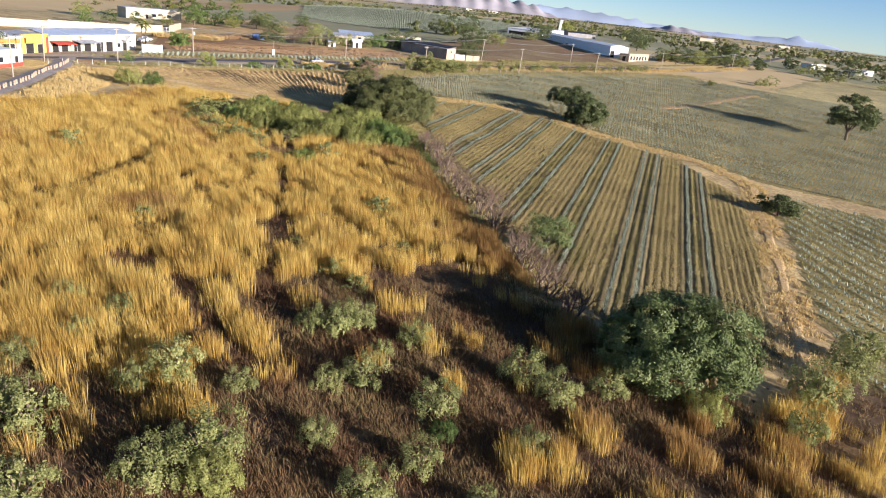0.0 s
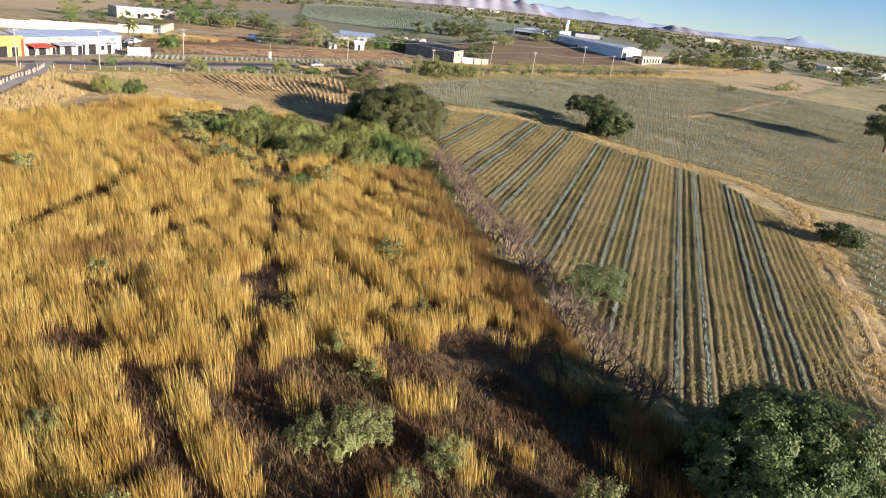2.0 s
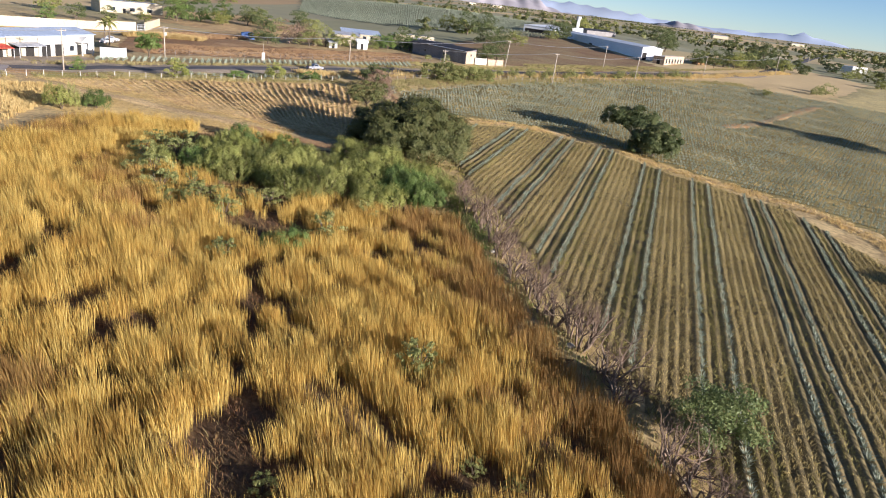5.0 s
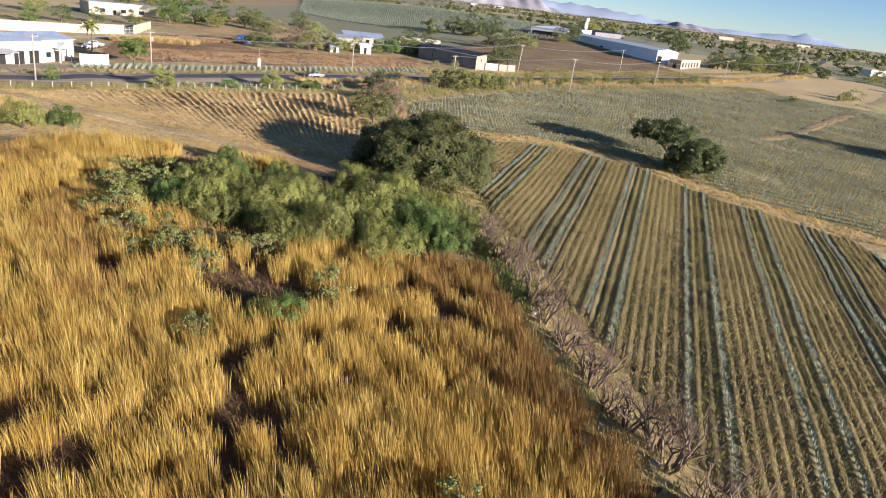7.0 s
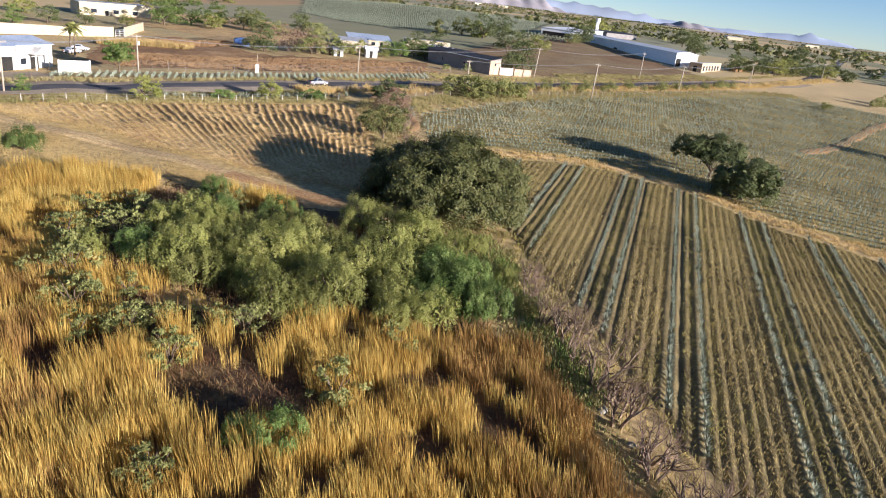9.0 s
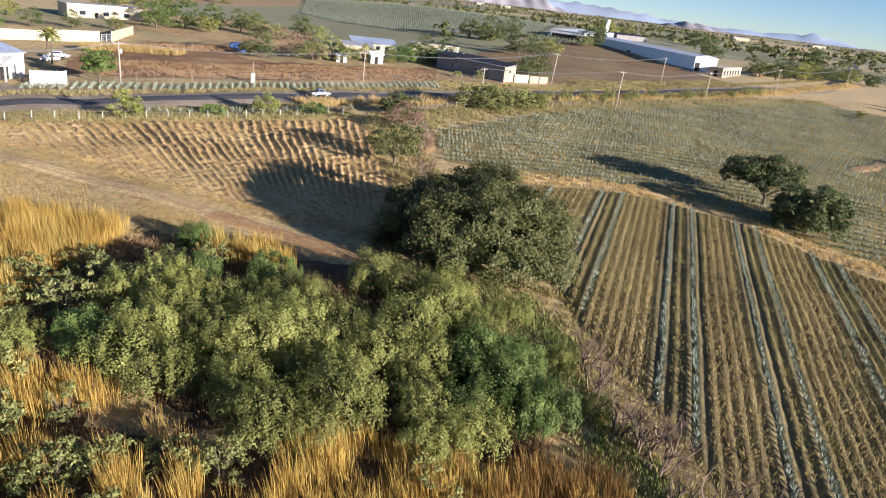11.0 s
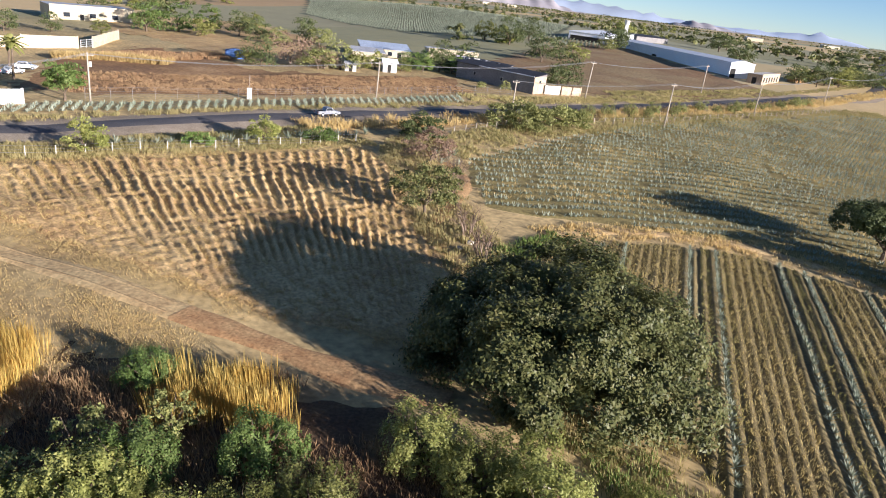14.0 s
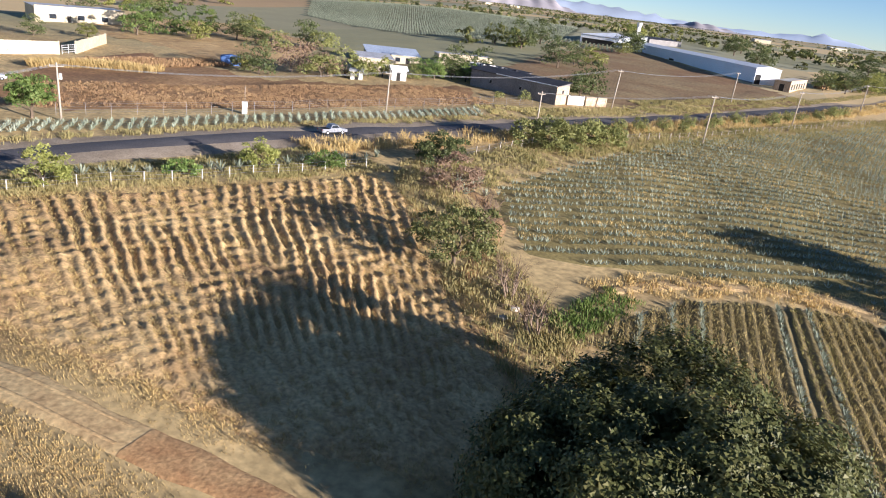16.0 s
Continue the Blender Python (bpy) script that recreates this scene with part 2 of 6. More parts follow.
YELLOW = surface("yellow_paint", (0.66, 0.44, 0.07), (0.74, 0.52, 0.12), 0.5, 5.0, 0.7, 0.1)
RED = surface("red_paint", (0.45, 0.06, 0.04), (0.55, 0.10, 0.06), 0.5, 5.0, 0.7, 0.1)
ORANGE = surface("orange_paint", (0.62, 0.22, 0.05), (0.70, 0.28, 0.07), 0.5, 5.0, 0.7, 0.1)
BLUE = surface("blue_tarpaulin", (0.06, 0.12, 0.30), (0.09, 0.17, 0.38), 0.5, 5.0, 0.6, 0.2)
DARK = surface("dark_opening", (0.02, 0.02, 0.02), (0.04, 0.035, 0.03), 0.5, 5.0, 0.8, 0.0)
CONCRETE = surface("concrete", (0.45, 0.42, 0.37), (0.60, 0.57, 0.51), 0.8, 6.0, 0.85, 0.3, dist=0.01)
POLEWOOD = surface("weathered_pole", (0.36, 0.30, 0.23), (0.50, 0.43, 0.35), 0.6, 8.0, 0.85, 0.3, dist=0.01)
STEEL = surface("galvanised_steel", (0.40, 0.40, 0.40), (0.52, 0.52, 0.52), 1.0, 8.0, 0.5, 0.0, metal=0.6)
RUBBER = surface("tyre_rubber", (0.02, 0.02, 0.02), (0.035, 0.035, 0.035), 1.0, 8.0, 0.85, 0.0)
CARSILVER = surface("silver_car_paint", (0.24, 0.25, 0.28), (0.30, 0.31, 0.34), 0.8, 3.0, 0.4, 0.0, metal=0.4)
CARWHITE = surface("white_car_paint", (0.70, 0.70, 0.70), (0.78, 0.78, 0.78), 0.8, 3.0, 0.3, 0.0)
GLASS = surface("dark_window_glass", (0.02, 0.025, 0.03), (0.035, 0.04, 0.05), 0.8, 3.0, 0.1, 0.0)
STONE = surface("field_stone", (0.30, 0.26, 0.21), (0.46, 0.41, 0.34), 1.0, 6.0, 0.9, 0.5, per_object=0.2)
# Distance haze is mixed into both hill tones: greyed near, pale blue far.
HILLNEAR = surface("haze_greyed_hillside", (0.33, 0.31, 0.34), (0.40, 0.36, 0.37), 0.004, 0.01, 0.95, 0.0)
HILLFAR = surface("haze_blue_mountains", (0.44, 0.51, 0.64), (0.47, 0.54, 0.67), 0.002, 0.0015, 0.95, 0.0)


# ---- mesh helpers ----
class Shape:
    """Collects corners and faces for one mesh."""

    def __init__(self):
        self.v, self.f = [], []

    def box(self, x0, y0, z0, x1, y1, z1):
        n = len(self.v)
        self.v += [(x, y, z) for z in (z0, z1) for x, y in ((x0, y0), (x1, y0), (x1, y1), (x0, y1))]
        self.f += [(n + 3, n + 2, n + 1, n), (n + 4, n + 5, n + 6, n + 7)]
        self.f += [(n + i, n + (i + 1) % 4, n + 4 + (i + 1) % 4, n + 4 + i) for i in range(4)]
        return self

    def tube(self, points, radii, sides=5):
        """A tapered tube through the points."""
        rings = []
        for i, p in enumerate(points):
            p = Vector(p)
            a, b = Vector(points[max(i - 1, 0)]), Vector(points[min(i + 1, len(points) - 1)])
            d = (b - a).normalized()
            s = d.cross(Vector((0.31, 0.2, 0.93)) if abs(d.z) < 0.9 else Vector((1, 0, 0))).normalized()
            u = s.cross(d)
            rings.append(len(self.v))
            self.v += [tuple(p + (s * math.cos(k * 2 * math.pi / sides) + u * math.sin(k * 2 * math.pi / sides)) * radii[i]) for k in range(sides)]
        for a, b in zip(rings, rings[1:]):
            self.f += [(a + k, a + (k + 1) % sides, b + (k + 1) % sides, b + k) for k in range(sides)]
        self.f += [tuple(rings[0] + k for k in reversed(range(sides))), tuple(rings[-1] + k for k in range(sides))]
        return self

    def prism(self, outline, y0, y1):
        """An outline in x and z, drawn out along y."""
        n, k = len(self.v), len(outline)
        self.v += [(x, y0, z) for x, z in outline] + [(x, y1, z) for x, z in outline]
        self.f += [tuple(n + i for i in range(k)), tuple(n + k + i for i in reversed(range(k)))]
        self.f += [(n + (i + 1) % k, n + i, n + k + i, n + k + (i + 1) % k) for i in range(k)]
        return self

    def mesh(self, name, material, smooth=False):
        me = bpy.data.meshes.new(name)
        me.from_pydata(self.v, [], self.f)
        me.materials.append(material)
        if smooth:
            me.shade_smooth()
        return me


def bulk(name, verts, faces, material, smooth=False):
    """A mesh from arrays: verts n x 3, faces m x 3 or m x 4."""
    me = bpy.data.meshes.new(name)
    k = faces.shape[1]
    me.vertices.add(len(verts))
    me.vertices.foreach_set("co", np.asarray(verts, np.float32).ravel())
    me.loops.add(faces.size)
    me.loops.foreach_set("vertex_index", faces.astype(np.int32).ravel())
    me.polygons.add(len(faces))
    me.polygons.foreach_set("loop_start", np.arange(0, faces.size, k, dtype=np.int32))
    me.update(calc_edges=True)
    me.validate()
    me.materials.append(material)
    if smooth:
        me.shade_smooth()
    return me


def thing(name, x, y, label, category, group="", turn=0.0, z=None, kind=""):
    e = new(name)
    e.matrix_world = pose(x, y, gz(x, y) if z is None else z, 0, 0, turn)
    return tagged(e, label, category, group, kind)


def part(name, shape, material, parent, label="", smooth=False):
    me = shape.mesh(name, material, smooth) if isinstance(shape, Shape) else shape
    ob = new(name, me)
    ob.parent = parent
    return tagged(ob, label)


# ---- the lie of the land ----
def land(x, y):
    x, y = np.asarray(x, float), np.asarray(y, float)
    a, b = np.tanh(x / 110), np.tanh((y - 150) / 250)
    z = 1.87 - 3.99 * a + 6.38 * b - 2.66 * a * a + 8.99 * a * b + 3.11 * b * b
    z = z + 7.0 * np.exp(-(((x + 60) / 110) ** 2 + ((y - 640) / 70) ** 2))
    rough = np.clip((520 - y) / 200, 0, 1)
    return z + rough * (0.10 * np.sin(x * 0.31 + 1.7 * np.sin(y * 0.13)) + 0.08 * np.sin(y * 0.27 + 2.1 * np.sin(x * 0.17)))


def gz(x, y):
    return float(land(x, y))


def drift(x, y, s=1.0, k=0.0):
    """A smooth, uneven field between about -1 and 1, for patches."""
    x, y = np.asarray(x) / s, np.asarray(y) / s
    return (np.sin(x * 1.3 + 1.9 * np.sin(y * 0.7 + k) + k) + np.sin(y * 1.1 + 2.3 * np.sin(x * 0.53 + 2 * k)) + 0.7 * np.sin(2.3 * x + 1.7 * y + 3 * k) + 0.5 * np.sin(4.1 * y - 3.3 * x + k)) / 3.2


def inside(x, y, poly):
    x, y = np.asarray(x, float), np.asarray(y, float)
    r = np.zeros(x.shape, bool)
    for (x0, y0), (x1, y1) in zip(poly, poly[1:] + poly[:1]):
        c = (y0 > y) != (y1 > y)
        with np.errstate(divide="ignore", invalid="ignore"):
            r ^= c & (x < (x1 - x0) * (y - y0) / (y1 - y0) + x0)
    return r


def near_line(x, y, pts):
    """Distance from a broken line."""
    best = np.full(np.shape(x), 1e9)
    for (x0, y0), (x1, y1) in zip(pts, pts[1:]):
        dx, dy = x1 - x0, y1 - y0
        t = np.clip(((x - x0) * dx + (y - y0) * dy) / (dx * dx + dy * dy), 0, 1)
        best = np.minimum(best, np.hypot(x - x0 - t * dx, y - y0 - t * dy))
    return best


def along(pts, step):
    """Points every step metres along a broken line, with the way there."""
    out, left = [], 0.0
    for (x0, y0), (x1, y1) in zip(pts, pts[1:]):
        n = math.hypot(x1 - x0, y1 - y0)
        d = left
        while d < n:
            out.append((x0 + (x1 - x0) * d / n, y0 + (y1 - y0) * d / n, math.atan2(y1 - y0, x1 - x0)))
            d += step
        left = d - n
    return out


def smooth_line(pts, k=6):
    out = []
    p = [pts[0]] + list(pts) + [pts[-1]]
    for i in range(1, len(p) - 2):
        a, b, c, d = (np.array(q, float) for q in p[i - 1 : i + 3])
        for t in np.arange(k) / k:
            out.append(tuple(0.5 * (2 * b + (c - a) * t + (2 * a - 5 * b + 4 * c - d) * t**2 + (3 * b - a - 3 * c + d) * t**3)))
    return out + [tuple(pts[-1])]


def ribbon(name, pts, width, lift, material, cols=4, wobble=0.0, step=2.0):
    """A strip of ground along a line: a road, a track, a verge."""
    row = along(pts, step)
    P = np.array(row)
    nx, ny = -np.sin(P[:, 2]), np.cos(P[:, 2])
    k = np.array([1, 2, 3, 2, 1]) / 9
    nx, ny = (np.convolve(np.pad(q, 2, mode="edge"), k, "valid") for q in (nx, ny))
    w = width / 2 * (1 + wobble * drift(P[:, 0], P[:, 1], 3.0, 1.0))
    off = np.linspace(-1, 1, cols + 1)
    X, Y = P[:, :1] + nx[:, None] * w[:, None] * off, P[:, 1:2] + ny[:, None] * w[:, None] * off
    Z = land(X, Y) + np.where(np.abs(off) > 0.99, -0.12, lift) + 0 * X
    i = np.arange(len(P) - 1)[:, None] * (cols + 1) + np.arange(cols)
    faces = np.stack([i, i + 1, i + cols + 2, i + cols + 1], -1).reshape(-1, 4)[:, ::-1]
    return tagged(new(name, bulk(name, np.stack([X, Y, Z], -1).reshape(-1, 3), faces, material, True)), kind="structure")


def sheet(name, poly, way, du, dv, lift, material, relief=None):
    """A field laid on the land: a grid along and across a direction, cut to a polygon."""
    c, s = math.cos(way), math.sin(way)
    P = np.array(poly)
    U, V = P @ (c, s), P @ (-s, c)
    u, v = np.arange(U.min(), U.max() + du, du), np.arange(V.min(), V.max() + dv, dv)
    A, B = np.meshgrid(u, v, indexing="ij")
    X, Y = A * c - B * s, A * s + B * c
    edge = near_line(X, Y, poly + poly[:1]) + 0.7 * drift(X, Y, 1.3, 0.7)
    hold = np.clip(edge / 1.6, 0, 1)
    Z = land(X, Y) - 0.16 + hold * (lift + 0.16 + (relief(X, Y, A, B) if relief else 0))
    m = len(v)
    i = np.arange(len(u) - 1)[:, None] * m + np.arange(m - 1)
    faces = np.stack([i, i + m, i + m + 1, i + 1], -1).reshape(-1, 4)
    cx, cy = X.ravel()[faces].mean(1), Y.ravel()[faces].mean(1)
    faces = faces[inside(cx, cy, poly)]
    used, back = np.unique(faces, return_inverse=True)
    verts = np.stack([X, Y, Z], -1).reshape(-1, 3)[used]
    return tagged(new(name, bulk(name, verts, back.reshape(faces.shape), material, True)), kind="structure")


def scatter(rng, n, box):
    return rng.uniform(box[0], box[1], n), rng.uniform(box[2], box[3], n)


def tufts(name, xs, ys, rng, blades, height, width, spread, lean, material, label, category, zoff=0.0, wind=(-0.10, 0.05), scale=None):
    """Tufts of blades, each blade a slim kite that bends at its widest point, joined into one stuff mesh."""
    n = len(xs)
    s = rng.uniform(0.7, 1.25, n) if scale is None else scale
    X, Y, S = (np.repeat(q, blades) for q in (xs, ys, s))
    N = n * blades
    a, r = rng.uniform(0, 2 * np.pi, N), np.sqrt(rng.uniform(0, 1, N)) * spread
    bx, by = X + r * np.cos(a), Y + r * np.sin(a)
    bz = land(bx, by) + zoff - 0.05
    h = S * rng.uniform(0.65, 1.1, N) * height
    out = lean * rng.uniform(0.2, 1.0, N) * h
    dx, dy = np.cos(a) * out + wind[0] * h, np.sin(a) * out + wind[1] * h
    f = rng.uniform(0, np.pi, N)
    w = width * rng.uniform(0.6, 1.3, N) / 2
    wx, wy = np.cos(f) * w, np.sin(f) * w
    m = 0.6
    V = np.empty((N, 4, 3))
    V[:, 0] = np.stack([bx, by, bz], -1)
    V[:, 1] = np.stack([bx + dx * m * 0.8 - wx, by + dy * m * 0.8 - wy, bz + h * m], -1)
    V[:, 2] = np.stack([bx + dx * m * 0.8 + wx, by + dy * m * 0.8 + wy, bz + h * m], -1)
    V[:, 3] = np.stack([bx + dx * 1.25, by + dy * 1.25, bz + h], -1)
    i = np.arange(N)[:, None] * 4
    faces = np.concatenate([i + [0, 2, 1], i + [1, 2, 3]], 1).reshape(-1, 3)
    return tagged(new(name, bulk(name, V.reshape(-1, 3), faces, material)), label, category, kind="stuff")


# ---- ground to the horizon ----
def axis(lo, hi, step, far):
    fine = np.arange(lo, hi + step, step)
    out = [np.cumsum(step * 1.16 ** np.arange(1, 60))]
    grow = out[0][out[0] < far]
    return np.concatenate([lo - grow[::-1], fine, fine[-1] + grow])


gx, gy = axis(-130, 170, 3.2, 4800), axis(-20, 450, 3.2, 4800)
GX, GY = np.meshgrid(gx, gy, indexing="ij")
k = len(gy)
ii = np.arange(len(gx) - 1)[:, None] * k + np.arange(k - 1)
ground = new("ground", bulk("ground", np.stack([GX, GY, land(GX, GY)], -1).reshape(-1, 3), np.stack([ii, ii + k, ii + k + 1, ii + 1], -1).reshape(-1, 4), GROUND, True))
tagged(ground, "dry earth and patchwork of distant fields reaching the horizon", "ground", kind="structure")

HEDGE = [(22, 44), (16.3, 62), (10.7, 83), (8.7, 92), (4.6, 103.5), (1.2, 120), (-1.2, 133), (-6, 148), (-13.5, 171), (-19, 193), (-22.5, 208)]
ROWS_POLY = [(12, 84), (18, 64), (26, 50), (37.5, 60), (42, 74), (48.2, 89), (54.8, 108), (61, 130), (56, 155), (40, 165), (30, 178), (20, 186), (2, 184), (-8, 176), (-3, 150), (1, 133), (4, 120), (8, 104)]
NORTH_POLY = [(-13, 188), (2, 188), (21, 189), (33, 180), (44, 168), (60, 158), (70, 143), (100, 133), (150, 118), (190, 150), (215, 270), (120, 325), (98, 318), (60, 287), (26, 262), (0, 232), (-15, 211)]
EAST_POLY = [(68, 135), (100, 126), (150, 108), (170, 60), (90, 20), (43, 56), (46, 74), (52, 89), (59, 109)]
PLOUGH_POLY = [(-82, 172), (-70, 181), (-48, 197), (-30, 211), (-23, 201), (-21, 185), (-14, 165), (-18, 153), (-30, 155), (-44, 161), (-60, 168)]
ROW_WAY = math.atan2(0.951, 0.309)
FURROW_WAY = radians(113)


def row_relief(x, y, u, v):
    return 0.10 * np.sin(v * 2 * np.pi / 0.95) + 0.05 * drift(x, y, 0.7)


def plough_relief(x, y, u, v):
    fade = np.clip(near_line(x, y, PLOUGH_POLY[6:] + PLOUGH_POLY[:1]) / 12 - 0.1, 0, 1)
    fan = np.arctan2(y - 123, x + 15) * 62
    return fade * (0.21 * np.sin((fan + 0.25 * drift(x, y, 6.0) + 0.2 * drift(x, y, 1.6, 0.4)) * 2 * np.pi / 1.12) * np.clip(0.75 + 0.7 * drift(x, y, 3.5, 1.3), 0.1, 1.4) + 0.15 * drift(x, y, 0.5)) + 0.13 * drift(x, y, 0.36, 1.0) + 0.06


sheet("crop_field", ROWS_POLY, ROW_WAY, 1.2, 0.19, 0.2, ROWSOIL, row_relief)
sheet("ploughed_field", PLOUGH_POLY, FURROW_WAY, 0.32, 0.16, 0.12, STUBBLE, plough_relief)
sheet("agave_field_north", NORTH_POLY, 0.0, 2.5, 1.0, 0.12, AGAVESOIL)
sheet("agave_field_east", EAST_POLY, -1.36, 2.5, 1.0, 0.12, AGAVESOIL)
sheet("fallow_field", [(-90, 226), (-74, 227), (-50, 246), (-30, 262), (-14, 275), (-14, 298), (-40, 284), (-62, 276), (-80, 290), (-96, 300), (-104, 270)], 0.7, 2.5, 2.5, 0.12, REDFIELD)
sheet("brown_field", [(20, 296), (36, 288), (70, 322), (96, 352), (88, 385), (70, 500), (20, 420), (-10, 330), (10, 312)], 0.8, 4.0, 4.0, 0.14, BROWNFIELD)
sheet("dry_strip_field", [(136, 290), (160, 335), (225, 412), (300, 400), (235, 300), (180, 262), (150, 262)], 0.9, 4.0, 4.0, 0.14, DRYFIELD)
SLOPE = [(-100, 520), (-70, 470), (-40, 442), (10, 455), (40, 515), (70, 640), (-10, 690), (-70, 680), (-120, 640)]
sheet("agave_slope", SLOPE, 0.55, 5.0, 5.0, 0.14, SLOPESOIL)
sheet("fallow_slope", [(-125, 335), (-80, 300), (-60, 300), (-62, 360), (-100, 420), (-150, 400)], 0.8, 4.0, 4.0, 0.14, STUBBLE)

ROAD = smooth_line([(-190, 84), (-150, 124), (-112, 163), (-87, 185), (-71, 200.5), (-45, 225.5), (-15, 249.5), (15, 273.5), (50, 302), (100, 347), (170, 419), (400, 805), (900, 1650)])
SIDE = smooth_line([(-62, 40), (-70, 85), (-79, 130), (-87, 167), (-93, 183)])
ribbon("road_shoulder", ROAD[:60], 15.0, 0.10, GRAVEL, 6, 0.08)
ribbon("road", ROAD, 7.6, 0.16, ASPHALT, 4)
ribbon("forecourt", smooth_line([(-125, 150), (-104, 178), (-94, 193), (-84, 206)]), 13.0, 0.22, GRAVEL, 6, 0.05)
ribbon("side_road", SIDE, 6.5, 0.20, OLDROAD, 4)
TRACK = smooth_line([(-92, 182), (-80, 171), (-67, 165.5), (-58, 162.5), (-46, 158.5), (-39, 155.5), (-30, 152), (-23, 149), (-16, 147)])
RED_FROM = int(len(TRACK) * 0.66)
ribbon("dirt_track", TRACK, 3.0, 0.14, TRACKSOIL, 6, 0.3, 1.0)
for k in (-0.75, 0.75):
    T = np.array(along(TRACK[: RED_FROM + 1], 1.0))
    ribbon("wheel_rut", list(zip(T[:, 0] - np.sin(T[:, 2]) * k, T[:, 1] + np.cos(T[:, 2]) * k)), 0.6, 0.165, PALESOIL, 3, 0.15, 1.0)
ribbon("red_track", TRACK[RED_FROM:], 3.0, 0.165, REDSOIL, 6, 0.3, 1.0)
ribbon("red_apron", smooth_line([(-88, 177), (-80, 181.5), (-74, 184.5), (-69, 184.5)]), 6.5, 0.24, REDSOIL, 6, 0.3, 1.0)
ribbon("field_track", smooth_line([(-19, 180), (-16, 190), (-14.5, 200), (-17, 208)]), 2.6, 0.14, REDSOIL, 3, 0.2, 1.0)
HEADLAND = smooth_line([(-6, 182), (2, 186.5), (20, 187.8), (31, 181), (42, 167), (57.5, 157), (66.5, 141), (62.5, 128), (56.5, 109), (49.8, 89.4), (43.8, 73.5), (40, 63), (36, 55)])
ribbon("headland", HEADLAND, 2.0, 0.14, PALESOIL, 6, 0.4, 1.0)
ribbon("terrace_bank", smooth_line([(72, 227), (82, 235), (92, 246), (108, 265), (122, 282), (132, 293)]), 4.0, 0.3, REDSOIL, 6, 0.6, 1.0)


# ---- plants ----
def rand_unit(rng, n):
    v = rng.normal(size=(n, 3))
    return v / np.linalg.norm(v, axis=1, keepdims=True)


def leaf_mesh(name, rng, clumps, per, size, material, droop=0.0, shell=0.55):
    """Leaves on the outer shell of many small clumps. clumps: rows of x, y, z, rx, rz."""
    per, size = round(per * 1.5), size * 0.88
    C = np.repeat(np.array(clumps, float), per, axis=0)
    n = len(C)
    d = rand_unit(rng, n)
    d[:, 2] = np.abs(d[:, 2]) * 1.0 - 0.35 * rng.uniform(0, 1, n)
    r = rng.uniform(shell, 1.05, n)[:, None]
    p = C[:, :3] + d * r * np.stack([C[:, 3], C[:, 3], C[:, 4]], -1)
    nrm = d * 0.7 + rand_unit(rng, n) * 0.9 + (0, 0, 0.35 - droop)
    nrm /= np.linalg.norm(nrm, axis=1, keepdims=True)
    t = np.cross(nrm, rand_unit(rng, n))
    t /= np.linalg.norm(t, axis=1, keepdims=True) + 1e-9
    b = np.cross(nrm, t)
    s = (size * rng.uniform(0.6, 1.35, n))[:, None]
    V = np.stack([p - t * s * 1.1, p + t * s * 0.6 + b * s * 0.55, p + t * s * 0.6 - b * s * 0.55], 1)
    i = np.arange(n)[:, None] * 3
    return bulk(name, V.reshape(-1, 3), (i + [0, 1, 2]).reshape(-1, 3), material)


def dome(rng, n, rx, ry, top, bottom, lobes=3, c=0.8):
    """Clumps spread over an uneven dome, with some inside."""
    out = []
    ph = rng.uniform(0, 6.3, 4)
    while len(out) < n:
        d = rand_unit(rng, 1)[0]
        if d[2] < -0.75:
            continue
        az = math.atan2(d[1], d[0])
        bulge = 1 + 0.13 * math.sin(lobes * az + ph[0]) + 0.08 * math.sin(5 * az + ph[1]) + 0.07 * math.sin(4 * d[2] * 2 + ph[2])
        k = rng.uniform(0.72, 0.98) * bulge if rng.uniform() < 0.85 else rng.uniform(0.3, 0.7)
        mid = bottom + (top - bottom) * 0.38
        z = mid + d[2] * k * ((top - mid) if d[2] > 0 else (mid - bottom) * 1.25)
        s = c * rng.uniform(0.7, 1.35)
        out.append((d[0] * k * rx, d[1] * k * ry, max(z, bottom), s, s * 0.75))
    return out


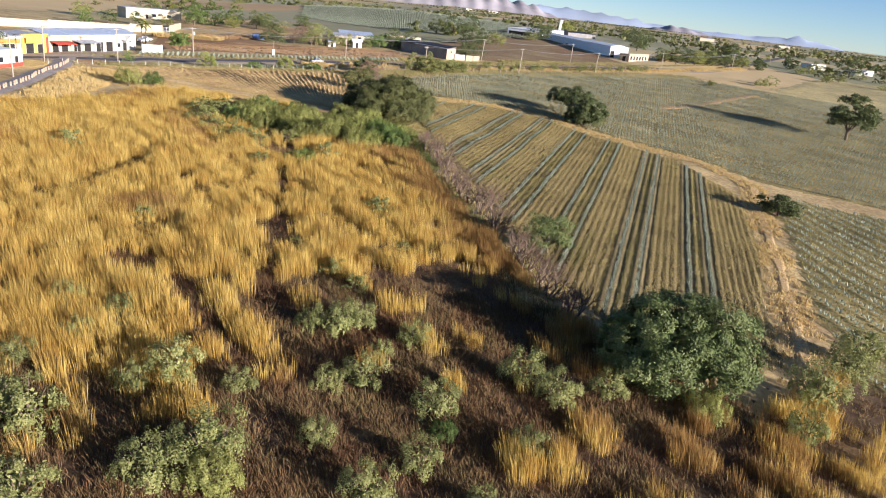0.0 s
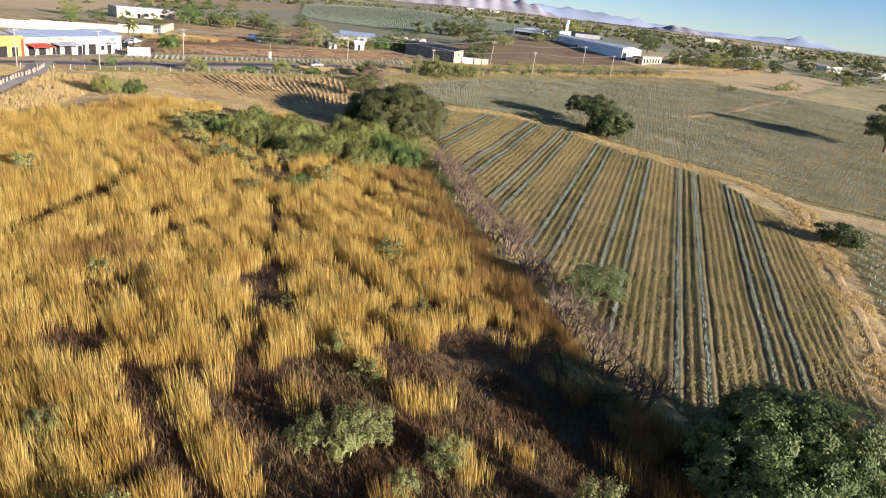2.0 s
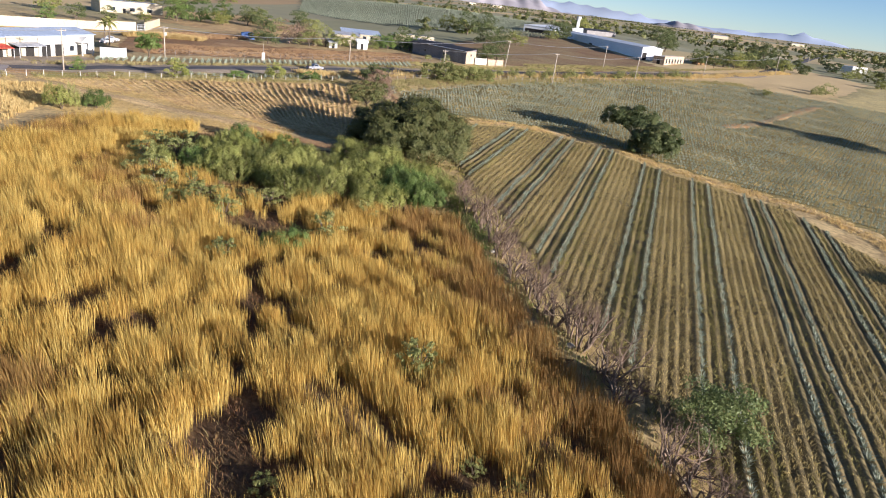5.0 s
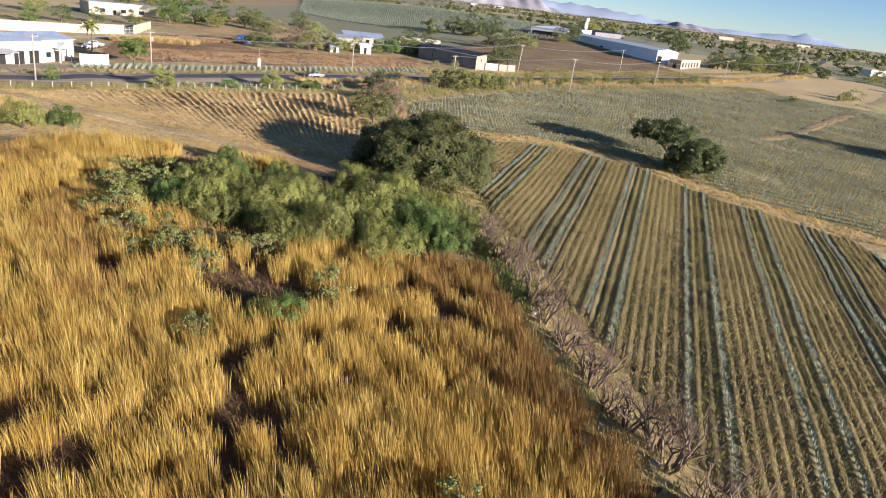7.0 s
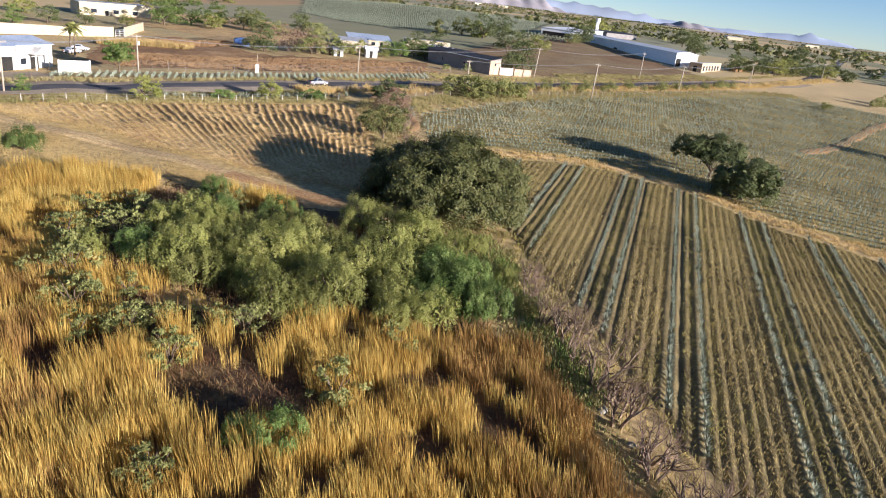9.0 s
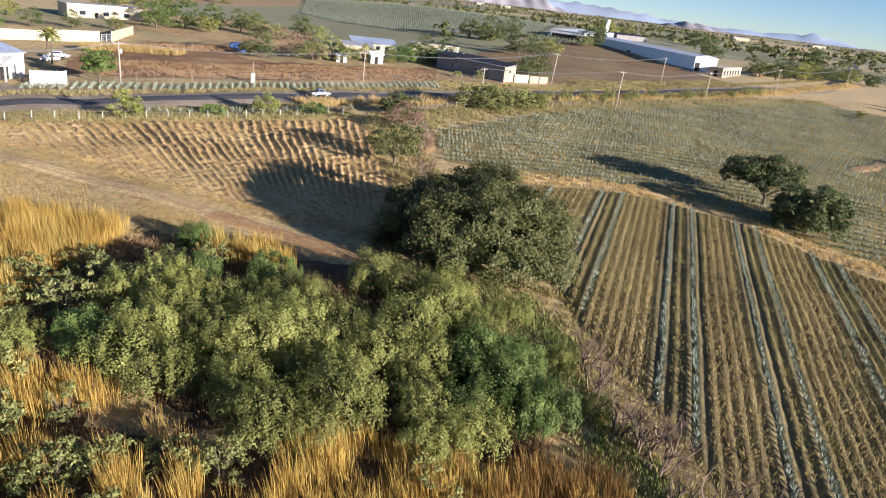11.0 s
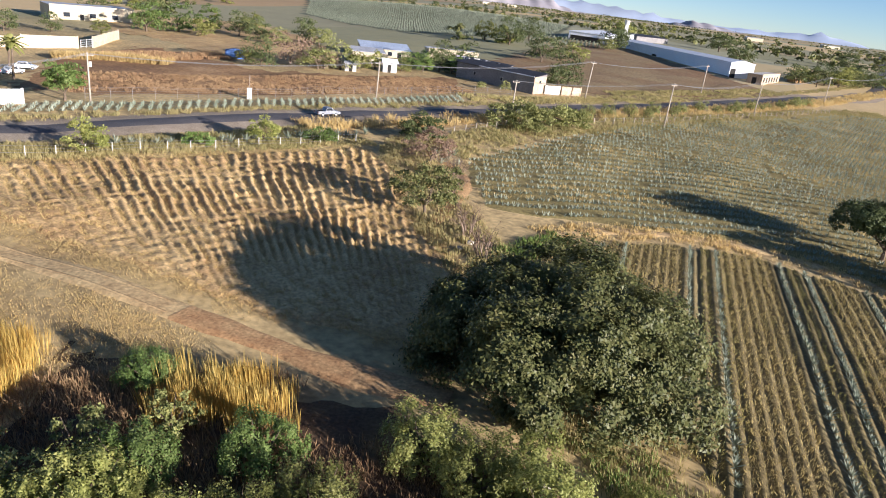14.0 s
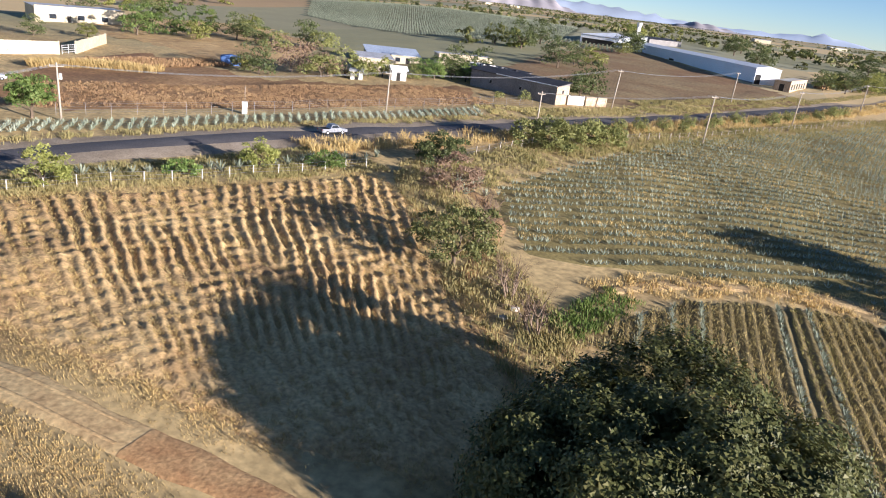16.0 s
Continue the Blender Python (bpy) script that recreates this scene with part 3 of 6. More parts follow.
def lobed_crown(name, rng, rx, ry, top, bottom, lobes, reach, leaves, leaf, material, fill=0, sprays=16, upright=0.3, loose=(0.15, 0.15, 0.11)):
    """A crown of overlapping lobes; every lobe carries sprays of small leaves, larger leaves fill the inside."""
    mid = bottom + (top - bottom) * 0.36
    k = np.arange(lobes)
    up = 1 - 1.45 * (k + 0.5) / lobes
    az = k * 2.39996 + rng.uniform(-0.25, 0.25, lobes)
    flat = np.sqrt(np.clip(1 - up * up, 0, 1))
    ring = rng.uniform(0.72, 0.98, lobes) * (1 + 0.06 * np.sin(3 * az + rng.uniform(0, 6)))
    size = reach * rng.uniform(0.7, 1.3, lobes)
    D = np.stack([np.cos(az) * flat, np.sin(az) * flat, up], -1)
    C = D * ring[:, None] * (rx - reach * 0.7, ry - reach * 0.7, 1)
    C[:, 2] = mid + np.where(up > 0, up * ring * (top - mid - reach * 0.55), up * (mid - bottom))
    # sprays on the outer face of every lobe
    S = np.repeat(np.arange(lobes), sprays)
    d = rand_unit(rng, len(S)) * 0.85 + D[S] * 0.75 + (0, 0, upright)
    d /= np.linalg.norm(d, axis=1, keepdims=True)
    P = C[S] + d * (size[S] * rng.uniform(0.75, 1.08, len(S)))[:, None] * (1, 1, 0.8)
    pick = rng.randint(0, len(S), leaves)
    p = P[pick] + rng.normal(0, 1, (leaves, 3)) * size[S[pick]][:, None] * loose
    nrm = d[pick] * 0.95 + rand_unit(rng, leaves) * 0.6 + (0, 0, 0.2)
    scale = leaf * rng.uniform(0.6, 1.4, leaves)
    if fill:
        e = rand_unit(rng, fill)
        r = (rng.uniform(0.05, 1, fill) ** 0.4 * 0.66)[:, None]
        q = e * r * (rx, ry, 1)
        q[:, 2] = np.where(e[:, 2] > 0, mid + e[:, 2] * r[:, 0] * (top - mid), mid + e[:, 2] * r[:, 0] * (mid - bottom))
        p, nrm = np.concatenate([p, q]), np.concatenate([nrm, rand_unit(rng, fill)])
        scale = np.concatenate([scale, leaf * rng.uniform(2.0, 3.4, fill)])
    n = len(p)
    p[:, 2] = np.maximum(p[:, 2], bottom)
    nrm /= np.linalg.norm(nrm, axis=1, keepdims=True)
    t = np.cross(nrm, rand_unit(rng, n))
    t /= np.linalg.norm(t, axis=1, keepdims=True) + 1e-9
    b, sc = np.cross(nrm, t), scale[:, None]
    V = np.stack([p - t * sc * 1.1, p + t * sc * 0.6 + b * sc * 0.55, p + t * sc * 0.6 - b * sc * 0.55], 1)
    return bulk(name, V.reshape(-1, 3), np.arange(n * 3).reshape(-1, 3), material)


def great_tree(name, seed, x, y, rx, ry, top, bottom, lobes, reach, leaves, leaf, fill, material, label, bark=BARK, trunk=0.4, category="tree", lean=(0, 0)):
    rng = np.random.RandomState(seed)
    t = thing(name, x, y, label, category)
    part("trunk", limbs(rng, top * 0.72, max(rx, ry) * 0.8, trunk, 6), bark, t)
    crown = part("crown", lobed_crown("crown", rng, rx, ry, top, bottom, lobes, reach, leaves, leaf, material, fill), material, t)
    crown.location = (*lean, 0)
    return t


def limbs(rng, height, spread, radius, forks, sides=6):
    """A tapered trunk that divides into bent limbs."""
    sh = Shape()
    base = height * 0.32
    sh.tube([(0, 0, -0.3), (0.02, 0.05, base * 0.5), (0.1 * spread * rng.uniform(-1, 1), 0.06 * spread, base)], [radius * 1.35, radius, radius * 0.85], sides)
    for i in range(forks):
        a = i * 2 * math.pi / forks + rng.uniform(-0.4, 0.4)
        e = rng.uniform(0.5, 0.95)
        p1 = (math.cos(a) * spread * 0.3 * e, math.sin(a) * spread * 0.3 * e, base + height * rng.uniform(0.12, 0.22))
        p2 = (math.cos(a + 0.2) * spread * 0.72 * e, math.sin(a + 0.2) * spread * 0.72 * e, base + height * rng.uniform(0.28, 0.5))
        sh.tube([(0, 0, base * 0.85), p1, p2], [radius * 0.6, radius * 0.4, radius * 0.12], 5)
        for j in range(2):
            q = rng.uniform(-0.8, 0.8)
            p3 = (p1[0] + math.cos(a + q) * spread * 0.4, p1[1] + math.sin(a + q) * spread * 0.4, p1[2] + height * rng.uniform(0.12, 0.32))
            sh.tube([p1, p3], [radius * 0.3, radius * 0.08], 4)
    return sh


def tree(name, seed, x, y, rx, ry, top, bottom, clumps, per, leaf, material, label, category="tree", bark=BARK, trunk=0.4, lobes=3, c=0.9, group="", turn=0.0, extra=()):
    rng = np.random.RandomState(seed)
    t = thing(name, x, y, label, category, group, turn)
    part("trunk", limbs(rng, top * 0.72, max(rx, ry) * 0.8, trunk, 5), bark, t)
    part("crown", leaf_mesh("crown", rng, dome(rng, clumps, rx, ry, top, bottom, lobes, c) + list(extra), per, leaf, material), material, t)
    return t


def bare_shrub(seed, height, spread, stems, depth=4):
    """A leafless shrub: pale crooked stems and a haze of reddish twigs."""
    rng = np.random.RandomState(seed)
    st, tw = Shape(), Shape()

    def grow(p, d, length, r, level):
        q = p + d * length * 0.5 + Vector(rng.normal(0, 0.09 * length, 3))
        e = q + d * length * 0.5 + Vector((0, 0, 0.06 * length))
        (st if level < 2 else tw).tube([p, q, e] if level < 3 else [p, e], [r, r * 0.8, r * 0.6] if level < 3 else [r * 0.5, r * 0.3], 5 if level < 2 else 3)
        if level >= depth:
            return
        for _ in range(3 if level < 3 else 4):
            n = (d + Vector(rng.normal(0, 0.55, 3)) + Vector((0, 0, 0.12))).normalized()
            grow(e if rng.uniform() < 0.7 else q, n, length * rng.uniform(0.55, 0.8), r * 0.55, level + 1)

    for i in range(stems):
        a = i * 6.283 / stems + rng.uniform(-0.5, 0.5)
        lean = rng.uniform(0.25, 0.75) * spread / height
        d = Vector((math.cos(a) * lean + 0.3, math.sin(a) * lean, 1)).normalized()
        grow(Vector((math.cos(a) * 0.3, math.sin(a) * 0.3, -0.2)), d, height * 0.36, 0.13 * rng.uniform(0.8, 1.2), 0)
    return st, tw


def agave_rosette(rng, leaves, length, width):
    V, F = [], []
    for i in range(leaves):
        a = i * 2.39996 + rng.uniform(-0.2, 0.2)
        el = radians(18 + 62 * (i / leaves) + rng.uniform(-6, 6))
        L = length * rng.uniform(0.85, 1.1) * (1 - 0.15 * i / leaves)
        c, s = math.cos(a), math.sin(a)
        w = width / 2
        n = len(V)
        for d, k, up in ((0.06, 0.7, 0), (0.5, 1.0, 0.02)):
            h, z = d * L * math.cos(el), d * L * math.sin(el) + up
            V += [(c * h - s * w * k, s * h + c * w * k, z), (c * h + s * w * k, s * h - c * w * k, z)]
        V.append((c * L * math.cos(el), s * L * math.cos(el), L * math.sin(el) + 0.05))
        F += [(n, n + 1, n + 3), (n, n + 3, n + 2), (n + 2, n + 3, n + 4)]
    return np.array(V), np.array(F)


def rosettes(name, xs, ys, rng, leaves, length, width, material, label, category, lift=0.14):
    """Agaves in rows, joined."""
    kinds = [agave_rosette(rng, leaves, length, width) for _ in range(6)]
    VV, FF, off = [], [], 0
    pick = rng.randint(0, 6, len(xs))
    for k, (v, f) in enumerate(kinds):
        idx = np.where(pick == k)[0]
        if not len(idx):
            continue
        a, s = rng.uniform(0, 6.28, len(idx)), rng.uniform(0.7, 1.2, len(idx))
        c, q = np.cos(a)[:, None] * s[:, None], np.sin(a)[:, None] * s[:, None]
        X = v[:, 0] * c - v[:, 1] * q + xs[idx][:, None]
        Y = v[:, 0] * q + v[:, 1] * c + ys[idx][:, None]
        Z = v[:, 2] * s[:, None] + (land(xs[idx], ys[idx]) + lift)[:, None]
        VV.append(np.stack([X, Y, Z], -1).reshape(-1, 3))
        FF.append((f[None] + (np.arange(len(idx)) * len(v))[:, None, None] + off).reshape(-1, 3))
        off += len(idx) * len(v)
    return tagged(new(name, bulk(name, np.concatenate(VV), np.concatenate(FF), material)), label, category, kind="stuff")


# the great trees
great_tree("broad_tree", 11, 23.0, 54.0, 7.0, 6.5, 7.7, -0.2, 48, 1.6, 62000, 0.12, 7000, LEAF_BROAD, "dense dark green round tree at the hedge's end", trunk=0.45)
great_tree("spreading_fig_tree", 12, -9.2, 151.9, 10.4, 10.4, 8.6, -0.5, 52, 2.2, 110000, 0.135, 16000, LEAF_FIG, "huge spreading olive-green tree shading the ploughed field", PALE_BARK, 0.65)
great_tree("mesquite_bush", 13, 39.2, 179.2, 6.2, 5.8, 7.3, 0.0, 26, 1.5, 17000, 0.17, 2500, LEAF_OAK, "dark round mesquite at the field corner", trunk=0.3)
umbrella = great_tree("umbrella_mesquite", 113, 37.8, 190.5, 7.0, 4.8, 7.4, 2.9, 22, 1.6, 13000, 0.16, 2600, LEAF_OAK, "flat-topped dark mesquite leaning over the agaves", trunk=0.26, lean=(-0.6, 0.4))
part("limb", Shape().tube([(0, 0, 1.4), (-1.6, 0.4, 3.6), (-4.0, 1.0, 5.2)], [0.2, 0.14, 0.05], 6), BARK, umbrella)
tree("lone_field_tree", 14, 127, 213, 7.5, 7.0, 13.5, 4.2, 110, 60, 0.34, LEAF_OAK, "tall round tree with bare trunk standing among agaves", trunk=0.4, c=1.5, lobes=3)
tree("field_bush", 15, 63.3, 119.5, 3.5, 3.2, 4.2, 0.1, 60, 60, 0.22, LEAF_OAK, "dark round bush on the headland between fields", "bush", trunk=0.18, c=0.9)
tree("hedge_tree", 16, 15.8, 80.5, 3.1, 2.8, 5.0, 1.0, 60, 110, 0.12, LEAF_BROAD, "small green tree rising out of the bare hedge", trunk=0.16, c=0.85)
tree("airy_acacia", 17, -19.5, 184, 4.2, 4.6, 5.6, 1.6, 70, 55, 0.17, LEAF_FIG, "thin-leaved acacia at the edge of the ploughed field", trunk=0.2, c=0.8)
tree("thorn_tree", 18, -19.5, 206, 3.6, 4.2, 5.0, 1.2, 60, 40, 0.17, LEAF_DRY, "half-bare pinkish thorn tree beside the field track", trunk=0.18, c=0.8)
tree("dark_verge_tree", 19, -21.5, 220, 3.6, 3.2, 4.4, 0.6, 60, 50, 0.22, LEAF_OAK, "dark green tree by the roadside ditch", trunk=0.2, c=0.9)
tree("dusty_verge_bush", 20, -4, 239, 6.5, 4.4, 5.0, 0.3, 90, 45, 0.26, LEAF_GREY, "wide dusty grey-green thicket beside the road", "bush", trunk=0.2, c=1.1)
tree("dusty_verge_bush", 21, 6, 247, 5.0, 4.0, 3.8, 0.3, 70, 40, 0.26, LEAF_GREY, "wide dusty grey-green thicket beside the road", "bush", trunk=0.2, c=1.0)
tree("verge_shrub", 22, -61, 191.5, 2.5, 2.4, 4.2, 0.4, 36, 50, 0.17, LEAF_OLIVE, "yellow-green shrub at the fence by the road", "bush", trunk=0.12, c=0.7)
tree("verge_shrub", 23, -43.5, 207.5, 2.2, 2.2, 3.3, 0.3, 34, 50, 0.17, LEAF_OLIVE, "round olive shrub at the fence by the road", "bush", trunk=0.12, c=0.7)
tree("verge_shrub", 24, -36, 211, 2.8, 1.9, 2.0, 0.1, 30, 45, 0.16, LEAF_BRIGHT, "low fresh green shrub along the wire fence", "bush", trunk=0.1, c=0.6)
tree("verge_shrub", 25, -50.5, 201, 2.3, 1.4, 1.7, 0.1, 26, 45, 0.16, LEAF_BRIGHT, "low fresh green shrub along the wire fence", "bush", trunk=0.1, c=0.6)
tree("yard_tree", 26, -77.5, 219, 3.0, 3.0, 5.6, 1.4, 50, 60, 0.22, LEAF_BRIGHT, "leafy bright green tree by the white gate", trunk=0.2, c=0.9)


# bare hedge along the ditch
hedge_kinds = []
for i, (h, s, n) in enumerate(((4.2, 3.4, 5), (3.6, 3.8, 6), (4.8, 3.2, 4), (3.2, 3.0, 5))):
    st, tw = bare_shrub(40 + i, h, s, n)
    hedge_kinds.append((st.mesh("trunk", HEDGEBARK), tw.mesh("crown", TWIG)))
rng = np.random.RandomState(5)
for i, (x, y, a) in enumerate(along(HEDGE[1:7], 2.5)):
    if abs(y - 81.5) < 1.4:
        continue
    x, y = x + rng.uniform(-0.9, 0.4), y + rng.uniform(-0.8, 0.8)
    e = thing("bare_hedge_shrub", x, y, "leafless reddish hedge shrub with pale crooked stems", "shrub", "hedge shrubs", rng.uniform(-50, 50))
    k = rng.uniform(0.9, 1.2) * (0.85 if y > 118 else 1.0)
    e.scale = (k, k, k * rng.uniform(0.85, 1.1))
    a, b = hedge_kinds[i % 4]
    part("trunk", a, PALE_BARK, e)
    part("crown", b, TWIG, e)
for x, y in ((-13.3, 171.8), (-14.8, 178), (-17, 190), (-16.5, 197)):
    e = thing("bare_hedge_shrub", x, y, "leafless reddish hedge shrub with pale crooked stems", "shrub", "hedge shrubs", 40 * x)
    part("trunk", hedge_kinds[0][0], PALE_BARK, e)
    part("crown", hedge_kinds[0][1], TWIG, e)


# shrubs in the tall grass
def shrub_kind(seed, rx, top, clumps, per, leaf, material, c=0.5):
    rng = np.random.RandomState(seed)
    sh = Shape()
    for i in range(7):
        a = i * 0.9 + rng.uniform(-0.3, 0.3)
        r = rx * rng.uniform(0.35, 0.75)
        sh.tube([(0, 0, -0.2), (math.cos(a) * r * 0.4, math.sin(a) * r * 0.4, top * 0.4), (math.cos(a) * r, math.sin(a) * r, top * rng.uniform(0.65, 0.95))], [0.06, 0.045, 0.015], 4)
    return sh.mesh("trunk", BARK), leaf_mesh("crown", rng, dome(rng, clumps, rx, rx, top, 0.25, 4, c), per, leaf, material, shell=0.2)


def place_shrub(kindpair, x, y, size, turn, label, group, name="shrub", category="shrub"):
    e = thing(name, x, y, label, category, group, turn)
    e.scale = (size, size, size)
    for nm, me in zip(("trunk", "crown"), kindpair):
        ob = new(nm, me)
        ob.parent = e
    return e


def bush_kind(seed, r, top, lobes, reach, leaves, leaf, material):
    stems, _ = shrub_kind(seed, r, top, 1, 1, 0.1, material)
    rng = np.random.RandomState(seed)
    return stems, lobed_crown("crown", rng, r, r, top, 0.2, lobes, reach, leaves, leaf, material, 260, 16, 0.6, (0.11, 0.11, 0.27))


grey = [bush_kind(60 + i, 1.7, 2.7, 10, 0.62, 3000, 0.062, LEAF_GREY) for i in range(4)]
sparse = [shrub_kind(66 + i, 1.4, 2.0, 36, 26, 0.11, LEAF_GREY, 0.3) for i in range(2)]
lush = [bush_kind(70 + i, 2.6, 3.1, 15, 0.95, 7600, 0.08, LEAF_BRIGHT) for i in range(3)]
olive = [bush_kind(75 + i, 2.5, 3.5, 17, 0.9, 7600, 0.076, LEAF_OLIVE) for i in range(3)]
GREYS = [(-15.4, 41.5, 1.3), (-17.6, 40.0, 0.9), (-3.0, 44.5, 1.15), (-5.4, 43.5, 0.8), (2.6, 42.4, 1.2), (9.4, 48.0, 1.35), (11.6, 45.8, 1.2), (-10.6, 33.5, 1.5), (-13.2, 31.2, 1.25), (-21.4, 34.6, 1.4), (-24.3, 36.0, 1.1), (-26.7, 49.6, 0.9), (-22.4, 49.4, 0.8), (-6.0, 51.6, 1.3), (-4.2, 53.2, 1.1), (-8.2, 52.2, 0.8), (0.6, 51.6, 0.95), (16.3, 48.2, 1.1), (35.4, 52.4, 1.7), (-4.9, 37.0, 0.8), (-10.9, 41.2, 0.8), (-23.6, 45.0, 0.8), (1.5, 36.0, 1.0), (-1.4, 32.5, 1.1), (5.4, 33.0, 0.8), (-18.4, 28.4, 1.2), (-26.0, 30.0, 1.2), (8.8, 39.0, 0.9), (41.5, 58.0, 1.6), (45.5, 62.5, 1.7), (31.5, 46.5, 1.2), (-25.5, 41.0, 0.8), (-2.0, 49.0, 0.7)]
SPARSES = [(-5.2, 84.3, 1.25), (-7.8, 63.8, 1.0), (-5.4, 60.5, 0.9), (-15.9, 108.8, 1.3), (-33.7, 112, 1.0), (-31, 112.6, 0.9), (-29, 114.4, 1.1), (-26, 115.6, 1.0), (-23.4, 115.2, 1.2), (-40, 119.5, 1.1), (-36, 117.5, 1.0), (-33, 118.6, 0.9), (-23.7, 99.2, 1.1), (-48.5, 94.2, 1.5), (-42.5, 128, 1.3), (-40.5, 124.5, 1.4), (-38, 120, 1.5), (-35.5, 115.5, 1.3), (-31, 113.5, 1.2), (-41, 132, 1.2), (-27, 110.5, 1.2), (-12.5, 116, 1.1), (-13.0, 70.0, 0.6), (-21.0, 66.5, 0.7), (-1.5, 74.0, 0.55), (1.0, 73.0, 0.5), (-29.0, 70.5, 0.9)]
rng = np.random.RandomState(8)
for i, (x, y, s) in enumerate(GREYS):
    place_shrub(grey[i % 4], x, y, s * 0.93, rng.uniform(0, 360), "grey-green leafy shrub standing in dry grass", "grey shrubs in the grass")
for i, (x, y, s) in enumerate(SPARSES):
    place_shrub(sparse[i % 2], x, y, s, rng.uniform(0, 360), "sparse pale green shrub in tall golden grass", "sparse shrubs in the grass")
for i, (x, y, s) in enumerate(((-43, 133.5, 1.3), (-40.5, 137, 1.2), (-37.5, 134, 1.5), (-35, 137.5, 1.3), (-38.5, 129.5, 1.5), (-34, 133, 1.2), (-31.5, 140.5, 1.2))):
    place_shrub(sparse[i % 2], x, y, s, 50 * i, "dusty half-dry shrub at the edge of the thicket", "dusty shrubs by the thicket")
for i, (x, y, a) in enumerate(along([(6, 256), (26, 270), (54, 293), (100, 334)], 5.2)):
    place_shrub(grey[i % 4], x + rng.uniform(-2, 2), y + rng.uniform(-2, 2), rng.uniform(0.7, 1.25), rng.uniform(0, 360), "dusty grey-green shrub on the road verge", "shrubs on the road verge")
THICKET = [(-41, 126), (-37, 121.5), (-25, 120.5), (-21, 117), (-14, 118.5), (-5, 120), (-6, 134), (-14, 142), (-29, 141)]
spots, tries = [], 0
while len(spots) < 46 and tries < 4000:
    tries += 1
    x, y = rng.uniform(-42, -4), rng.uniform(112, 143)
    if inside(np.array([x]), np.array([y]), THICKET)[0] and all(math.hypot(x - a, y - b) > 2.5 for a, b in spots):
        if drift(x, y, 4.0, 0.6) > -0.2:
            spots.append((x, y))
for i, (x, y) in enumerate(spots):
    dark = drift(x, y, 5.0, 2.2) > 0.25
    s = rng.uniform(0.75, 1.1) * (0.7 if y < 118 and x < -14 else 1.0)
    place_shrub((lush if dark else olive)[i % 3], x, y, s, rng.uniform(0, 360), "bright leafy green thicket bush" if dark else "yellow-green leafy thicket bush", "thicket of bushes", "thicket_bush", "bush")
for x, y, s, k in ((-18.4, 103.2, 0.72, lush), (-20.4, 103.6, 0.5, lush), (-34.6, 144.8, 0.7, lush), (-64, 150, 1.1, olive), (-60, 153, 0.9, lush), (-8, 126.5, 1.05, lush), (-5.5, 124.5, 0.95, lush), (24, 47.5, 0.7, olive), (-4, 158, 0.6, olive), (-1.5, 126, 0.5, olive), (-3.2, 131.5, 0.55, olive), (-6, 138.5, 0.6, olive), (3, 40, 0.4, lush), (-9.8, 31.5, 0.7, olive)):
    place_shrub(k[0], x, y, s, rng.uniform(0, 360), "leafy green bush in dry grass", "single green bushes", "green_bush", "bush")

# ---- tall golden grass, weeds and stubble ----
rng = np.random.RandomState(21)
TRAIL = [(-12, 50), (-13.6, 62), (-14.8, 68), (-16.8, 80.5), (-17.8, 86), (-20, 94.6), (-22, 112)]
MEADOW = [(-125, 5), (60, 5), (56, 60), (44, 63), (37, 57), (30, 50), (15, 62), (7.6, 86), (2.2, 102), (-1.6, 119), (-12, 119), (-24, 120), (-38, 121.5), (-43, 126), (-41, 138), (-41.5, 147), (-49, 148), (-58, 141), (-62, 128), (-70, 114), (-72, 100), (-66, 40)]


GOLD_CLUMPS = [(-9.3, 43.6, 1.5), (-10.5, 47, 1.4), (-12.6, 50.4, 1.6), (7.1, 36.4, 1.7), (10.5, 38, 1.4), (14.6, 42.2, 1.5), (20.6, 42, 1.5), (34.5, 49.5, 2.4), (29, 45, 1.8), (-2.3, 47.6, 1.2), (-19, 35.6, 1.3), (-18.7, 47.4, 1.5), (-25.6, 43.4, 1.3), (-1.4, 58, 1.5), (-14, 38.4, 0.9), (3.8, 45.6, 0.7), (-27, 37, 1.2), (5.5, 53, 0.8)]


